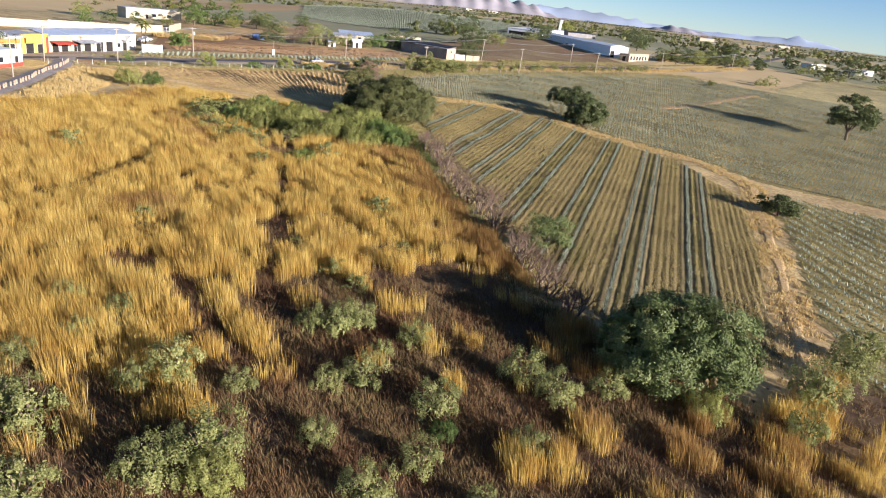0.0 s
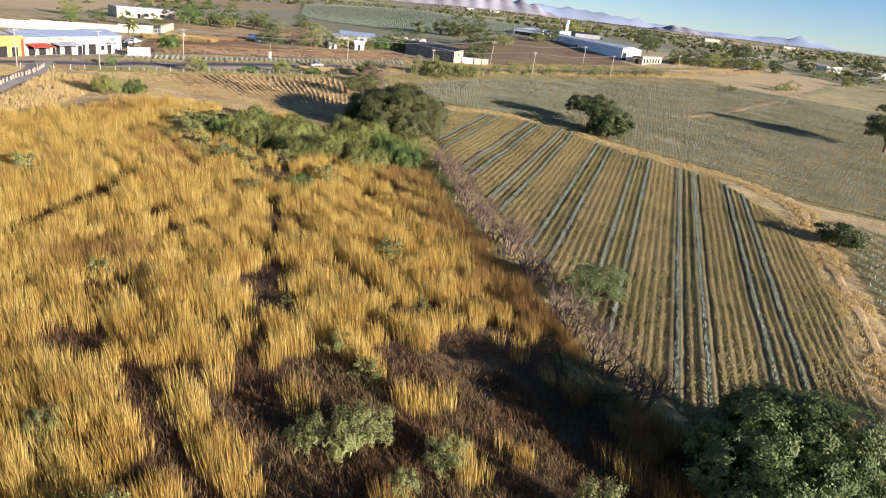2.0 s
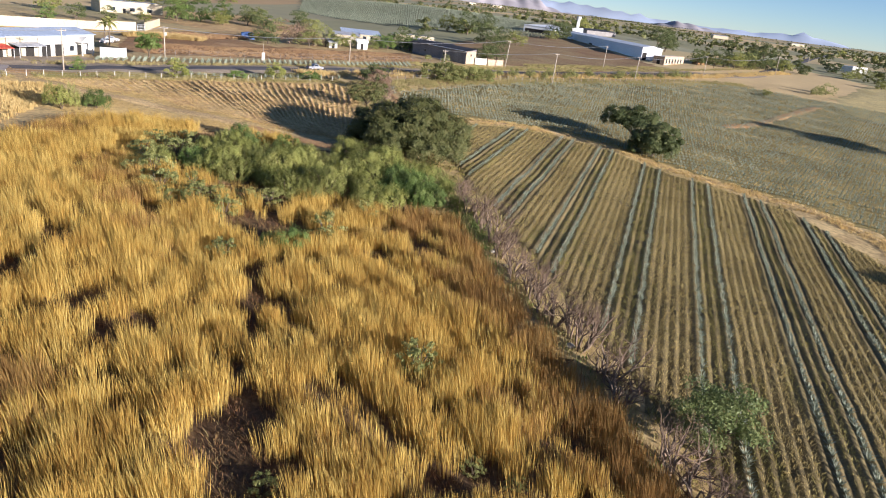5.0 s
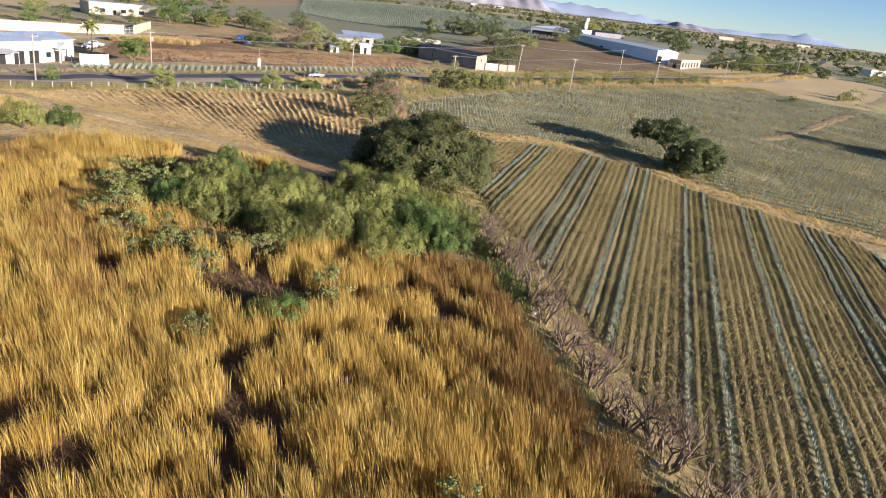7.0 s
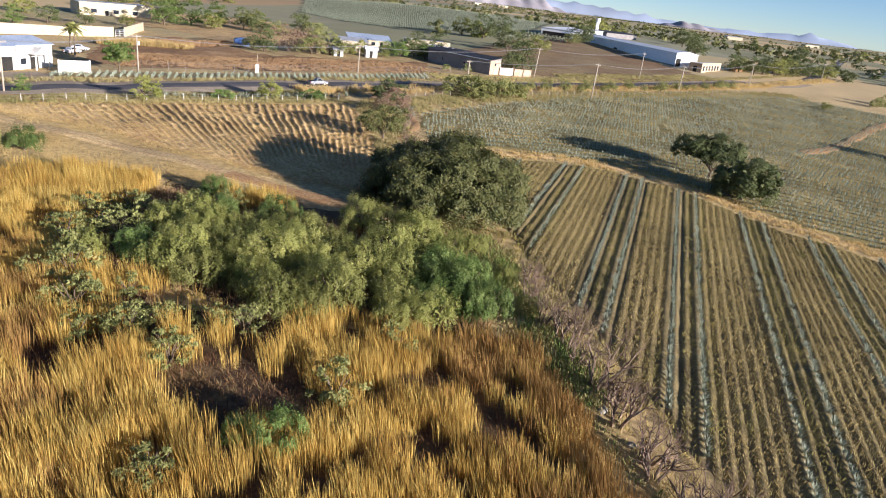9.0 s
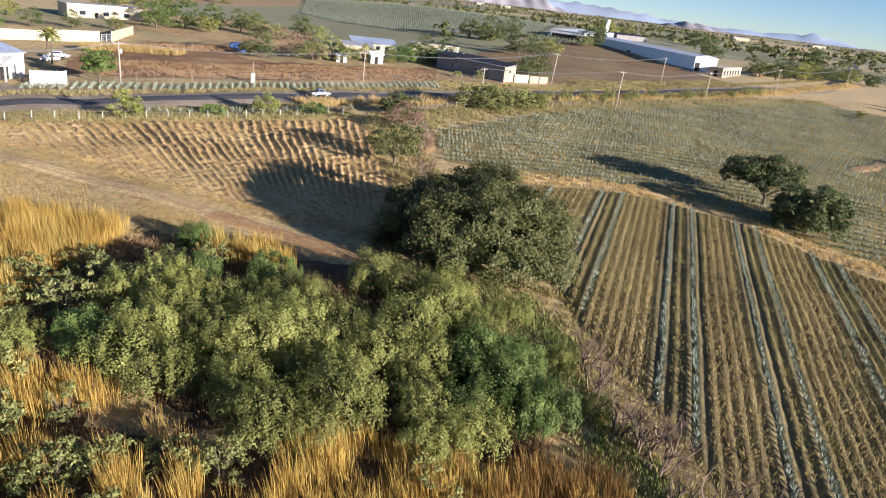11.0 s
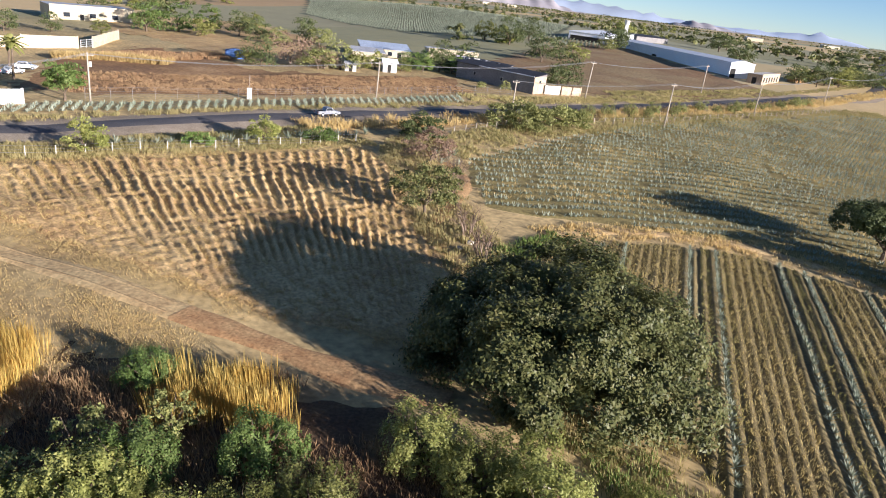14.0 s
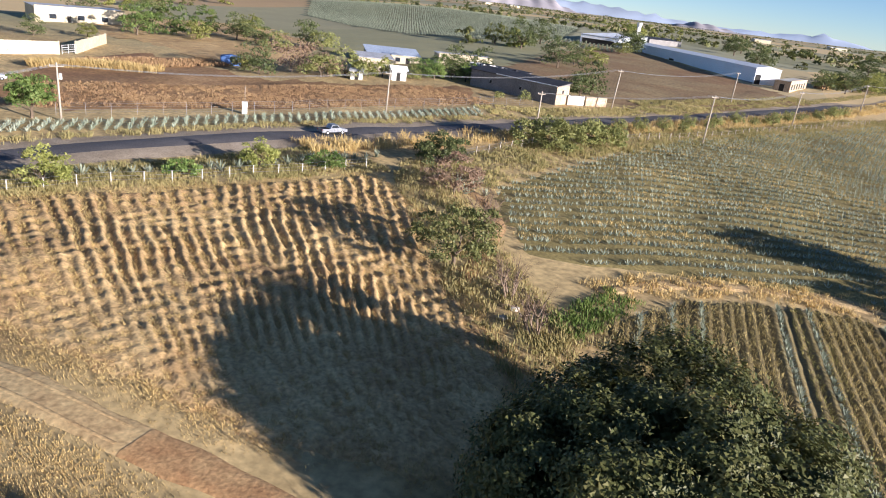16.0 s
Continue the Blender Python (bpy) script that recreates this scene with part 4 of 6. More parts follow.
def meadow_density(x, y):
    d = 0.92 + 0.6 * drift(x, y, 5.0, 0.4) + 0.75 * drift(x, y, 1.5, 1.1) + 0.35 * np.clip((-x - 25) / 30, 0, 1)
    scrub = np.clip((x + 24) / 18, 0, 1) * np.clip((60 - y) / 12, 0, 1)
    d -= 0.95 * scrub
    d -= np.clip((48 - y) / 14, 0, 1) * 0.6 * np.clip((14 - x) / 10, 0, 1)
    d += 0.2 * np.clip((x - 8) / 8, 0, 1) * np.clip((50 - y) / 6, 0, 1)
    d -= 0.85 * np.exp(-((near_line(x, y, TRAIL) / 0.75) ** 2))
    d -= 1.5 * np.exp(-(((x + 14) / 3.2) ** 2 + ((y - 72) / 4.5) ** 2))
    d -= 1.6 * np.exp(-(((x + 26) / 2.4) ** 2 + ((y - 58.5) / 1.5) ** 2))
    d -= 1.5 * np.exp(-(((x + 22) / 4.5) ** 2 + ((y - 107) / 3.5) ** 2))
    d -= 1.3 * np.exp(-(((x + 4) / 5) ** 2 + ((y - 58) / 6) ** 2))
    d -= 1.5 * np.exp(-((near_line(x, y, [(-42, 73), (-39, 78), (-38.5, 90), (-37, 97.5)]) / 1.1) ** 2))
    d -= 1.3 * np.exp(-(((x - 6) / 7) ** 2 + ((y - 62) / 8) ** 2))
    d -= 0.75 * np.exp(-(((x + 31) / 9) ** 2 + ((y - 117) / 3.2) ** 2))
    for cx, cy, r in GOLD_CLUMPS:
        d += 1.5 * np.exp(-(((x - cx) / r) ** 2 + ((y - cy) / r) ** 2))
    return d


# Soil sheets under the growth, with shade in the gaps painted in.
sheet("shade_darkened_meadow_floor", MEADOW, 0.0, 2.5, 2.5, 0.04, SHADED_SOIL)
sheet("thicket_floor", [(-43, 122), (-24, 119), (-5, 118.5), (-3.5, 134), (-12, 143), (-25, 147.5), (-40, 148)], 0.0, 2.0, 2.0, 0.09, SHADED_SOIL)
x, y = scatter(rng, 62000, (-110, 40, 8, 162))
keep = inside(x, y, MEADOW) & ((x > -36 - 0.62 * (y - 29)) & (y > 22) | (rng.uniform(0, 1, len(x)) < 0.2)) & (meadow_density(x, y) > rng.uniform(0.35, 0.85, len(x)))
x, y = x[keep], y[keep]
tall = rng.uniform(0.65, 1.2, len(x)) * (1 + 0.2 * drift(x, y, 9.0, 2.0) + 0.2 * drift(x, y, 1.5, 1.1))
# Near the hedge the darker tone paints its thin shadow; drift adds random patches.
shade_brown = near_line(x, y, HEDGE[:8]) + 3.0 * drift(x, y, 3.0, 0.3) < rng.uniform(4.5, 10.5, len(x))
shade_brown |= drift(x, y, 6.5, 1.7) > rng.uniform(0.35, 0.9, len(x))
for nm, sel, m, lab in (("golden_tall_grass", ~shade_brown, GOLD, "dense tall golden dry grass covering the meadow"), ("russet_tall_grass", shade_brown, SHADE_RUSSET, "tall dry grass browned for the hedge's half-shade, and in random patches")):
    tufts(nm, x[sel], y[sel], rng, 48, 1.9, 0.028, 0.6, 0.15, m, lab, "grass", scale=tall[sel])
x, y = scatter(rng, 37000, (-110, 56, 8, 162))
keep = inside(x, y, MEADOW) & (x > -40 - 0.62 * (y - 29)) & (meadow_density(x, y) < 0.8)
tufts("dry_weeds", x[keep], y[keep], rng, 15, 0.5, 0.045, 0.55, 0.7, WEED, "low brown dead weeds between the grass tufts", "weeds")
x, y = scatter(rng, 9000, (-32, 34, 24, 64))
keep = inside(x, y, MEADOW) & (meadow_density(x, y) < 0.6) & (drift(x, y, 1.2, 2.0) > -0.35)
tufts("dry_scrub_weeds", x[keep], y[keep], rng, 24, 0.8, 0.035, 0.6, 0.5, WEED, "knee-high brown dead weeds among the shrubs", "weeds")
x, y = scatter(rng, 4200, (-47, -2, 110, 148))
keep = inside(x, y, THICKET) | inside(x, y, [(-46, 118), (-46, 141), (-36, 146), (-26, 148), (-26, 138), (-40, 124)])
tufts("thicket_weeds", x[keep], y[keep], rng, 20, 0.7, 0.05, 0.55, 0.5, FALLOW, "dry brown weeds under the thicket", "weeds")
x, y = -29.6 + rng.normal(0, 1.7, 120), 143.8 + rng.normal(0, 1.5, 120)
tufts("golden_grass_clump", x, y, rng, 30, 1.9, 0.042, 0.5, 0.12, GOLD, "isolated clump of tall golden grass near the track", "grass")
# bank along the hedge
pts = along(HEDGE[1:8], 0.09)
P = np.array(pts)
off = rng.uniform(-4.4, 0.6, len(P))
tufts("bank_grass", P[:, 0] + off, P[:, 1] + 0.25 * off, rng, 16, 0.5, 0.05, 0.45, 0.4, VERGE, "short yellowing grass on the ditch bank", "grass")
off = rng.uniform(0.2, 4.2, len(P[::2]))
tufts("hedge_foot_grass", P[::2, 0] + off, P[::2, 1] + 0.25 * off, rng, 16, 0.4, 0.05, 0.5, 0.5, CROP, "short olive-brown dry growth at the foot of the hedge", "grass")
off = rng.uniform(-2.2, -0.6, len(P[::9]))
tufts("green_bank_weeds", P[::9, 0] + off, P[::9, 1], rng, 12, 0.4, 0.08, 0.4, 0.6, GREEN, "fresh green weeds along the ditch", "weeds")


# ---- crops ----
def row_points(lines, poly, step, way, rng, jitter):
    """Points along parallel lines (offset across the way), cut to a polygon."""
    c, s = math.cos(way), math.sin(way)
    P = np.array(poly)
    u = np.arange((P @ (c, s)).min(), (P @ (c, s)).max(), step)
    A, B = np.meshgrid(u, np.array(lines), indexing="ij")
    A, B = (A + rng.uniform(-jitter, jitter, A.shape)).ravel(), (B + rng.uniform(-0.1, 0.1, B.shape)).ravel()
    x, y = A * c - B * s, A * s + B * c
    k = inside(x, y, poly) & (near_line(x, y, poly + poly[:1]) > 1.2)
    return x[k], y[k], B[k]


rng = np.random.RandomState(31)
AGAVE_ROWS = [46.3, 43.5, 36.4, 33.8, 28.1, 25.5, 19.0, 16.1, 10.3, 7.6, 1.4, -1.3, -7.4, -10.1]
ridges = np.arange(-24, 66, 0.95) + 0.24
ridges = np.array([r for r in ridges if min(abs(r - a) for a in AGAVE_ROWS) > 0.75])
x, y, v = row_points(ridges, ROWS_POLY, 0.3, ROW_WAY, rng, 0.3)
pair = np.min([np.abs(v - (a + b) / 2) for a, b in zip(AGAVE_ROWS[::2], AGAVE_ROWS[1::2])], axis=0)
strip = np.clip((pair - 1.9) * 1.5, -0.6, 0.8) + 0.5 * drift(x, y, 7.0, 1.5) + 0.25 * np.sin(v * 1.9)
keep = rng.uniform(0, 1, len(x)) < 0.92 + 0.2 * strip
x, y, v, strip = x[keep], y[keep], v[keep], strip[keep]
near = y < 200
for nm, sel, m, h, lab in (("dry_bean_rows", strip > 0.35, BEAN, 0.36, "rows of pale dry bean stubble between agaves"), ("olive_bean_rows", strip <= 0.35, CROP, 0.34, "rows of low olive-brown crop residue between agaves")):
    tufts(nm, x[sel & near], y[sel & near], rng, 11, h * 0.9, 0.045, 0.52, 0.8, m, lab, "crop rows", zoff=0.22)

# agaves of the row field: the nearest stretch plant by plant, the rest joined
x, y, v = row_points(AGAVE_ROWS, ROWS_POLY, 0.85, ROW_WAY, rng, 0.12)
far3 = row_points([58.2, 55.6, 53.1], ROWS_POLY, 0.92, ROW_WAY, rng, 0.12)
one = (y > 104) & (y < 136) & (v > 5) & (v < 38)
plants = []
for i in range(6):
    vv, ff = agave_rosette(rng, 20, 0.66, 0.085)
    plants.append(bulk("agave_plant", vv, ff, AGAVE))
for a, b in list(zip(x[one], y[one]))[:290]:
    ob = new("agave_plant", plants[rng.randint(6)])
    s = rng.uniform(0.75, 1.15)
    ob.matrix_world = pose(a, b, gz(a, b) + 0.2, 0, 0, rng.uniform(0, 360)) @ Matrix.Diagonal((s, s, s, 1))
    tagged(ob, "blue-green agave rosette planted in a long row", "agave", "agaves in the long rows")
sel = far3[1] > 163
rosettes("agave_rows", np.concatenate([x[~one], far3[0][sel]]), np.concatenate([y[~one], far3[1][sel]]), rng, 18, 0.66, 0.085, AGAVE, "long double rows of blue-green agaves", "agaves", 0.2)

# agaves of the wide fields
xs = np.arange(-20, 216, 0.7)
ys = np.arange(112, 420, 2.7)
X, Y = np.meshgrid(xs, ys)
LINE = Y.ravel()
X, Y = X + rng.uniform(-0.12, 0.12, X.shape), Y + rng.uniform(-0.08, 0.08, Y.shape)
curve = np.clip(X - 5, 0, 63)
Y = Y + 0.25 * X - 0.0055 * curve**2 - 0.69 * np.clip(X - 68, 0, None)
X, Y = X.ravel(), Y.ravel()
TRACKS2 = [(45, 168), (62, 157), (70, 143), (100, 130), (150, 114)]
keep = inside(X, Y, NORTH_POLY) & (near_line(X, Y, NORTH_POLY + NORTH_POLY[:1]) > 0.8) & (rng.uniform(0, 1, X.shape) < 0.90 + 0.1 * drift(X, Y, 9.0))
rosettes("agave_field_plants", X[keep], Y[keep], rng, 9, 0.78, 0.11, AGAVE_FAR, "wide field of young agaves in close rows", "agaves")
gapx, gapy = X[keep], Y[keep] + 1.35 + rng.uniform(-0.4, 0.4, keep.sum())
pick = rng.uniform(0, 1, len(gapx)) < 0.75 + 0.4 * (drift(gapx, gapy, 8.0, 0.9) + 0.7 * np.sin(gapy * 0.62))
tufts("field_weeds", gapx[pick], gapy[pick], rng, 10, 0.26, 0.06, 0.7, 0.6, VERGE, "low yellow-green weeds between the agave rows", "weeds", zoff=0.12)
band = np.sin(LINE[keep] * 0.42 + 0.8 * drift(gapx, gapy, 20.0)) > 0.25
pick = band & (rng.uniform(0, 1, len(gapx)) < 0.7)
tufts("golden_strips", gapx[pick], gapy[pick], rng, 16, 0.45, 0.05, 0.8, 0.4, STRAW, "golden dry grass strips crossing the agave field", "grass", zoff=0.1)
x, y, v = row_points(np.arange(-60, 200, 3.0), EAST_POLY, 0.9, -1.36, rng, 0.15)
rosettes("agave_field_plants", x, y, rng, 8, 0.8, 0.14, AGAVE_FAR, "sloping field of agaves in curving rows", "agaves")
x, y, v = row_points(np.arange(-60, 200, 3.0) + 1.5, EAST_POLY, 1.1, -1.36, rng, 0.6)
tufts("field_weeds", x, y, rng, 10, 0.4, 0.10, 0.6, 0.6, CROP, "low yellow-green weeds between the agave rows", "weeds", zoff=0.12)

# stubble on the ploughed field, dry grass on verges, banks and headlands
x, y = scatter(rng, 9000, (-84, -12, 150, 214))
k = inside(x, y, PLOUGH_POLY)
tufts("corn_stubble", x[k], y[k], rng, 30, 0.24, 0.045, 1.0, 1.1, STRAW, "flattened pale corn stubble over the furrows", "stubble", zoff=0.1)


def verge(name, pts, lo, hi, n, blades, h, w, m, label, avoid=(), spread=0.5):
    P = np.array(along(smooth_line(pts), 0.3))
    P = P[rng.randint(0, len(P), n)]
    o = rng.uniform(lo, hi, n)
    x, y = P[:, 0] - np.sin(P[:, 2]) * o, P[:, 1] + np.cos(P[:, 2]) * o
    k = drift(x, y, 3.0, 0.8) > rng.uniform(-1.0, 0.3, n)
    k &= near_line(x, y, [(-92, 182), (-80, 171), (-67, 165.5), (-46, 158.5), (-30, 152), (-16, 147)]) > 2.0
    for poly in avoid:
        k &= ~inside(x, y, poly)
    return tufts(name, x[k], y[k], rng, blades, h, w, spread, 0.35, m, label, "grass")


RD = [(-112, 163), (-87, 185), (-71, 200.5), (-45, 225.5), (-15, 249.5), (15, 273.5), (50, 302), (100, 347), (170, 419)]
verge("roadside_grass", RD[3:], -11, -4.2, 2800, 14, 1.25, 0.07, STRAW, "tall pale dry grass along the road verge")
verge("roadside_grass", RD[1:4], -13, -7.5, 1500, 14, 0.55, 0.07, VERGE, "short dry grass between road and fence")
verge("roadside_grass", RD[1:], 4.4, 8.0, 2200, 14, 0.7, 0.07, VERGE, "dry grass along the far verge")
verge("field_edge_grass", [(-20, 214), (-3, 238), (24, 262), (60, 289), (98, 320), (122, 330)], -6.0, 5.0, 4200, 14, 0.7, 0.07, VERGE, "dry grass and weeds along the agave field's edge")
verge("headland_grass", HEADLAND[::4], -2.6, 2.6, 2300, 14, 0.5, 0.07, STRAW, "pale dry grass on the headland")
verge("green_edge_weeds", [(-11, 173), (-7, 178), (-4, 182)], -1.8, 1.8, 170, 14, 0.6, 0.09, GREEN, "fresh green weeds at the field corner")
verge("hedge_end_grass", [(-8, 156), (-14, 172), (-19, 192), (-23, 212), (-20, 226)], -4.0, 4.0, 1500, 14, 0.65, 0.08, VERGE, "mixed green and dry grass under the field trees")
verge("bank_weeds", [(3, 112), (-1, 133), (-5, 143), (-2, 158), (-9, 174)], -3.0, 6.0, 900, 14, 0.6, 0.08, VERGE, "mixed dry and green grass on the field bank")
verge("bank_greens", [(3, 112), (-1, 133), (-5, 146)], -0.5, 4.0, 600, 14, 0.5, 0.07, GREEN, "fresh green weeds along the field bank")
verge("track_grass", [(-95, 176), (-78, 167), (-58, 160), (-44, 154), (-33, 150)], -12, 8, 9000, 18, 0.17, 0.045, STRAW, "sparse pale dry grass beside the dirt track", (PLOUGH_POLY,), 1.2)
verge("roadside_straw", [(-66, 60), (-72, 100), (-80, 140), (-86, 165)], -14, -3.6, 3800, 14, 0.75, 0.07, STRAW, "pale dry grass and weeds beside the side road")
verge("fence_grass", [(-86, 172), (-68, 185), (-48, 200), (-29, 215)], -2.0, 4.0, 2200, 12, 0.5, 0.08, VERGE, "dry grass along the fence line")
verge("fallow_grass", [(-84, 232), (-60, 246), (-36, 264), (-14, 280)], -6, 16, 4200, 14, 0.5, 0.07, FALLOW, "brown dry growth on the fallow field")
verge("pond_reeds", [(-102, 262), (-92, 268), (-80, 270)], -3, 3, 900, 14, 1.5, 0.09, STRAW, "tall pale reeds in a dry hollow")
verge("hollow_scrub", [(-96, 272), (-86, 282), (-74, 292)], -5, 5, 1100, 12, 0.9, 0.12, FALLOW, "dark brown scrub in the hollow")
verge("block_house_grass", [(-14, 268), (4, 276), (20, 287), (48, 310)], -5, 4, 1500, 12, 0.5, 0.1, VERGE, "rough grass below the block house")
verge("far_verge_grass", [(30, 296), (60, 318), (100, 352)], 4, 10, 1200, 12, 0.7, 0.1, VERGE, "green and yellow weeds by the far verge")
# agaves along the road
P = np.array(along(smooth_line([(-84, 205.5), (-70, 217.5), (-45, 238.5), (-14, 263)]), 1.55))
xx, yy = [], []
for px_, py_, a in P:
    for j in range(8):
        o = -2.8 + j * 0.95
        xx.append(px_ - math.sin(a) * o + 0.45 * o)
        yy.append(py_ + math.cos(a) * o)
rosettes("roadside_agaves", np.array(xx) + rng.uniform(-0.2, 0.2, len(xx)), np.array(yy), rng, 11, 0.85, 0.13, AGAVE_FAR, "short slanting rows of agaves beyond the road", "agaves", 0.05)
P = np.array(along([(-62, 193.5), (-46, 205.5), (-30, 219)], 1.7))
rosettes("fence_agaves", P[:, 0] + rng.uniform(-0.4, 0.4, len(P)), P[:, 1] + rng.uniform(-0.5, 1.2, len(P)), rng, 18, 1.4, 0.18, AGAVE, "large blue-grey agaves inside the roadside fence", "agaves", 0.05)
P = np.array([(-18, 207), (-17, 209.5), (-19, 211), (-15.5, 207.5), (-16.2, 212)])
rosettes("corner_agaves", P[:, 0], P[:, 1], rng, 20, 1.5, 0.2, AGAVE, "clump of big agaves at the field corner", "agaves", 0.05)
# the far agave slope
x, y, v = row_points(np.arange(-900, 900, 5.6), SLOPE, 1.5, 0.55, rng, 0.3)
rosettes("hillside_agaves", x, y, rng, 7, 1.15, 0.3, AGAVE, "rows of agaves on the far slope", "agaves", 0.1)
x, y, v = row_points(np.arange(-900, 900, 6.0), [(20, 440), (60, 455), (75, 500), (60, 520), (15, 500)], 2.1, -0.2, rng, 0.3)
rosettes("hillside_agaves", x, y, rng, 8, 1.5, 0.4, AGAVE, "rows of agaves behind the white shed", "agaves", 0.1)


# ---- fences, poles, cables ----
def fence(name, pts, step, size, height, material, label, wires, lean=2.0):
    p0 = pts[0]
    f = thing(name, p0[0], p0[1], label, "fence")
    z0 = gz(*p0)
    me = Shape().box(-size / 2, -size / 2, -0.3, size / 2, size / 2, height).prism([(-size / 2, height), (size / 2, height), (0, height + size * 0.4)], -size / 2, size / 2).mesh("post", material)
    tops = []
    for x, y, a in along(pts, step):
        x, y = x + rng.uniform(-0.15, 0.15), y + rng.uniform(-0.15, 0.15)
        o = new("post", me)
        o.parent = f
        o.matrix_local = pose(x - p0[0], y - p0[1], gz(x, y) - z0, rng.uniform(-lean, lean), rng.uniform(-lean, lean), math.degrees(a))
        tops.append((x - p0[0], y - p0[1], gz(x, y) - z0))
    for h in wires:
        part("wire", Shape().tube([(x, y, z + h) for x, y, z in tops], [0.012] * len(tops), 3), STEEL, f)
    return f


fence("post_fence", [(-90, 168), (-68.3, 184.7), (-48.6, 199.3), (-37.4, 207.8), (-29.5, 214.5)], 3.1, 0.10, 1.3, CONCRETE, "white concrete post fence with barbed wire along the field", (0.5, 0.9, 1.3))
fence("stick_fence", [(-22, 222), (-3, 243.5), (26, 262.5), (60, 290), (98, 321)], 3.0, 0.13, 1.35, POLEWOOD, "leaning wooden stick fence beside the agave field", (0.6, 1.15), 6.0)
fence("wire_fence", [(-76, 222.5), (-53.6, 238), (-44, 247.5), (-14, 272), (0, 281)], 3.6, 0.05, 1.8, GREYBLOCK, "thin wire mesh fence beyond the road", (0.4, 0.8, 1.2, 1.6, 1.85))
fence("parapet_posts", [(-75.5, 118), (-80, 140), (-84.5, 160), (-88, 174)], 1.7, 0.28, 0.95, BRICKY, "low brick posts edging the side road", (0.7,), 1.0)


def utility_pole(x, y, h, lean=0.0, label="weathered utility pole with crossarm and insulators", steel=False):
    p = thing("utility_pole", x, y, label, "utility pole", "utility poles")
    p.matrix_world = pose(x, y, gz(x, y), 0, lean, 30)
    part("shaft", Shape().tube([(0, 0, -0.5), (0, 0, h * 0.5), (0, 0, h)], [0.17, 0.145, 0.11], 8), POLEWOOD, p, smooth=True)
    arm = part("crossarm", Shape().box(-0.9, -0.06, h - 0.55, 0.9, 0.06, h - 0.42), POLEWOOD, p)
    for k in (-0.8, 0.0, 0.8):
        part("insulator", Shape().tube([(k, 0, h - 0.42), (k, 0, h - 0.3), (k, 0, h - 0.22)], [0.05, 0.08, 0.03], 6), CONCRETE, arm)
    return p


POLES = [(-92, 170, 8.2, 0), (-82, 186.4, 8.4, 0), (-73.6, 219.2, 7.8, -1), (-32, 253, 7.6, 1), (17.5, 288.5, 9.3, 5), (60, 326, 9.0, 1), (30.2, 261.5, 9.7, 2), (66.5, 301, 8.6, 3), (106, 341, 8.8, 1), (-4, 254.5, 7.0, 1), (-85, 145, 8.2, -1), (162, 396, 9.0, 0), (230, 500, 9.0, 0)]
for p_ in POLES:
    utility_pole(*p_)
part("transformer", Shape().tube([(0.35, 0, 5.6), (0.35, 0, 6.4)], [0.22, 0.22], 8), CONCRETE, bpy.data.objects["utility_pole.002"])
for seq in ((10, 0, 1, 2, 3, 4, 5), (9, 6, 7, 8, 11, 12)):
    for i, j in zip(seq, seq[1:]):
        (x0, y0, h0, _), (x1, y1, h1, _) = POLES[i], POLES[j]
        for k in (-0.7, 0.0, 0.7):
            a, b = Vector((x0 + k * 0.6, y0 - k * 0.6, gz(x0, y0) + h0 - 0.25)), Vector((x1 + k * 0.6, y1 - k * 0.6, gz(x1, y1) + h1 - 0.25))
            pts = [tuple(a.lerp(b, t) - Vector((0, 0, 4 * t * (1 - t) * 0.022 * (b - a).length))) for t in np.linspace(0, 1, 9)]
            tagged(new("power_cable", Shape().tube(pts, [0.022] * 9, 3).mesh("power_cable", STEEL)), "sagging power cable between utility poles", "cable", "power cables")


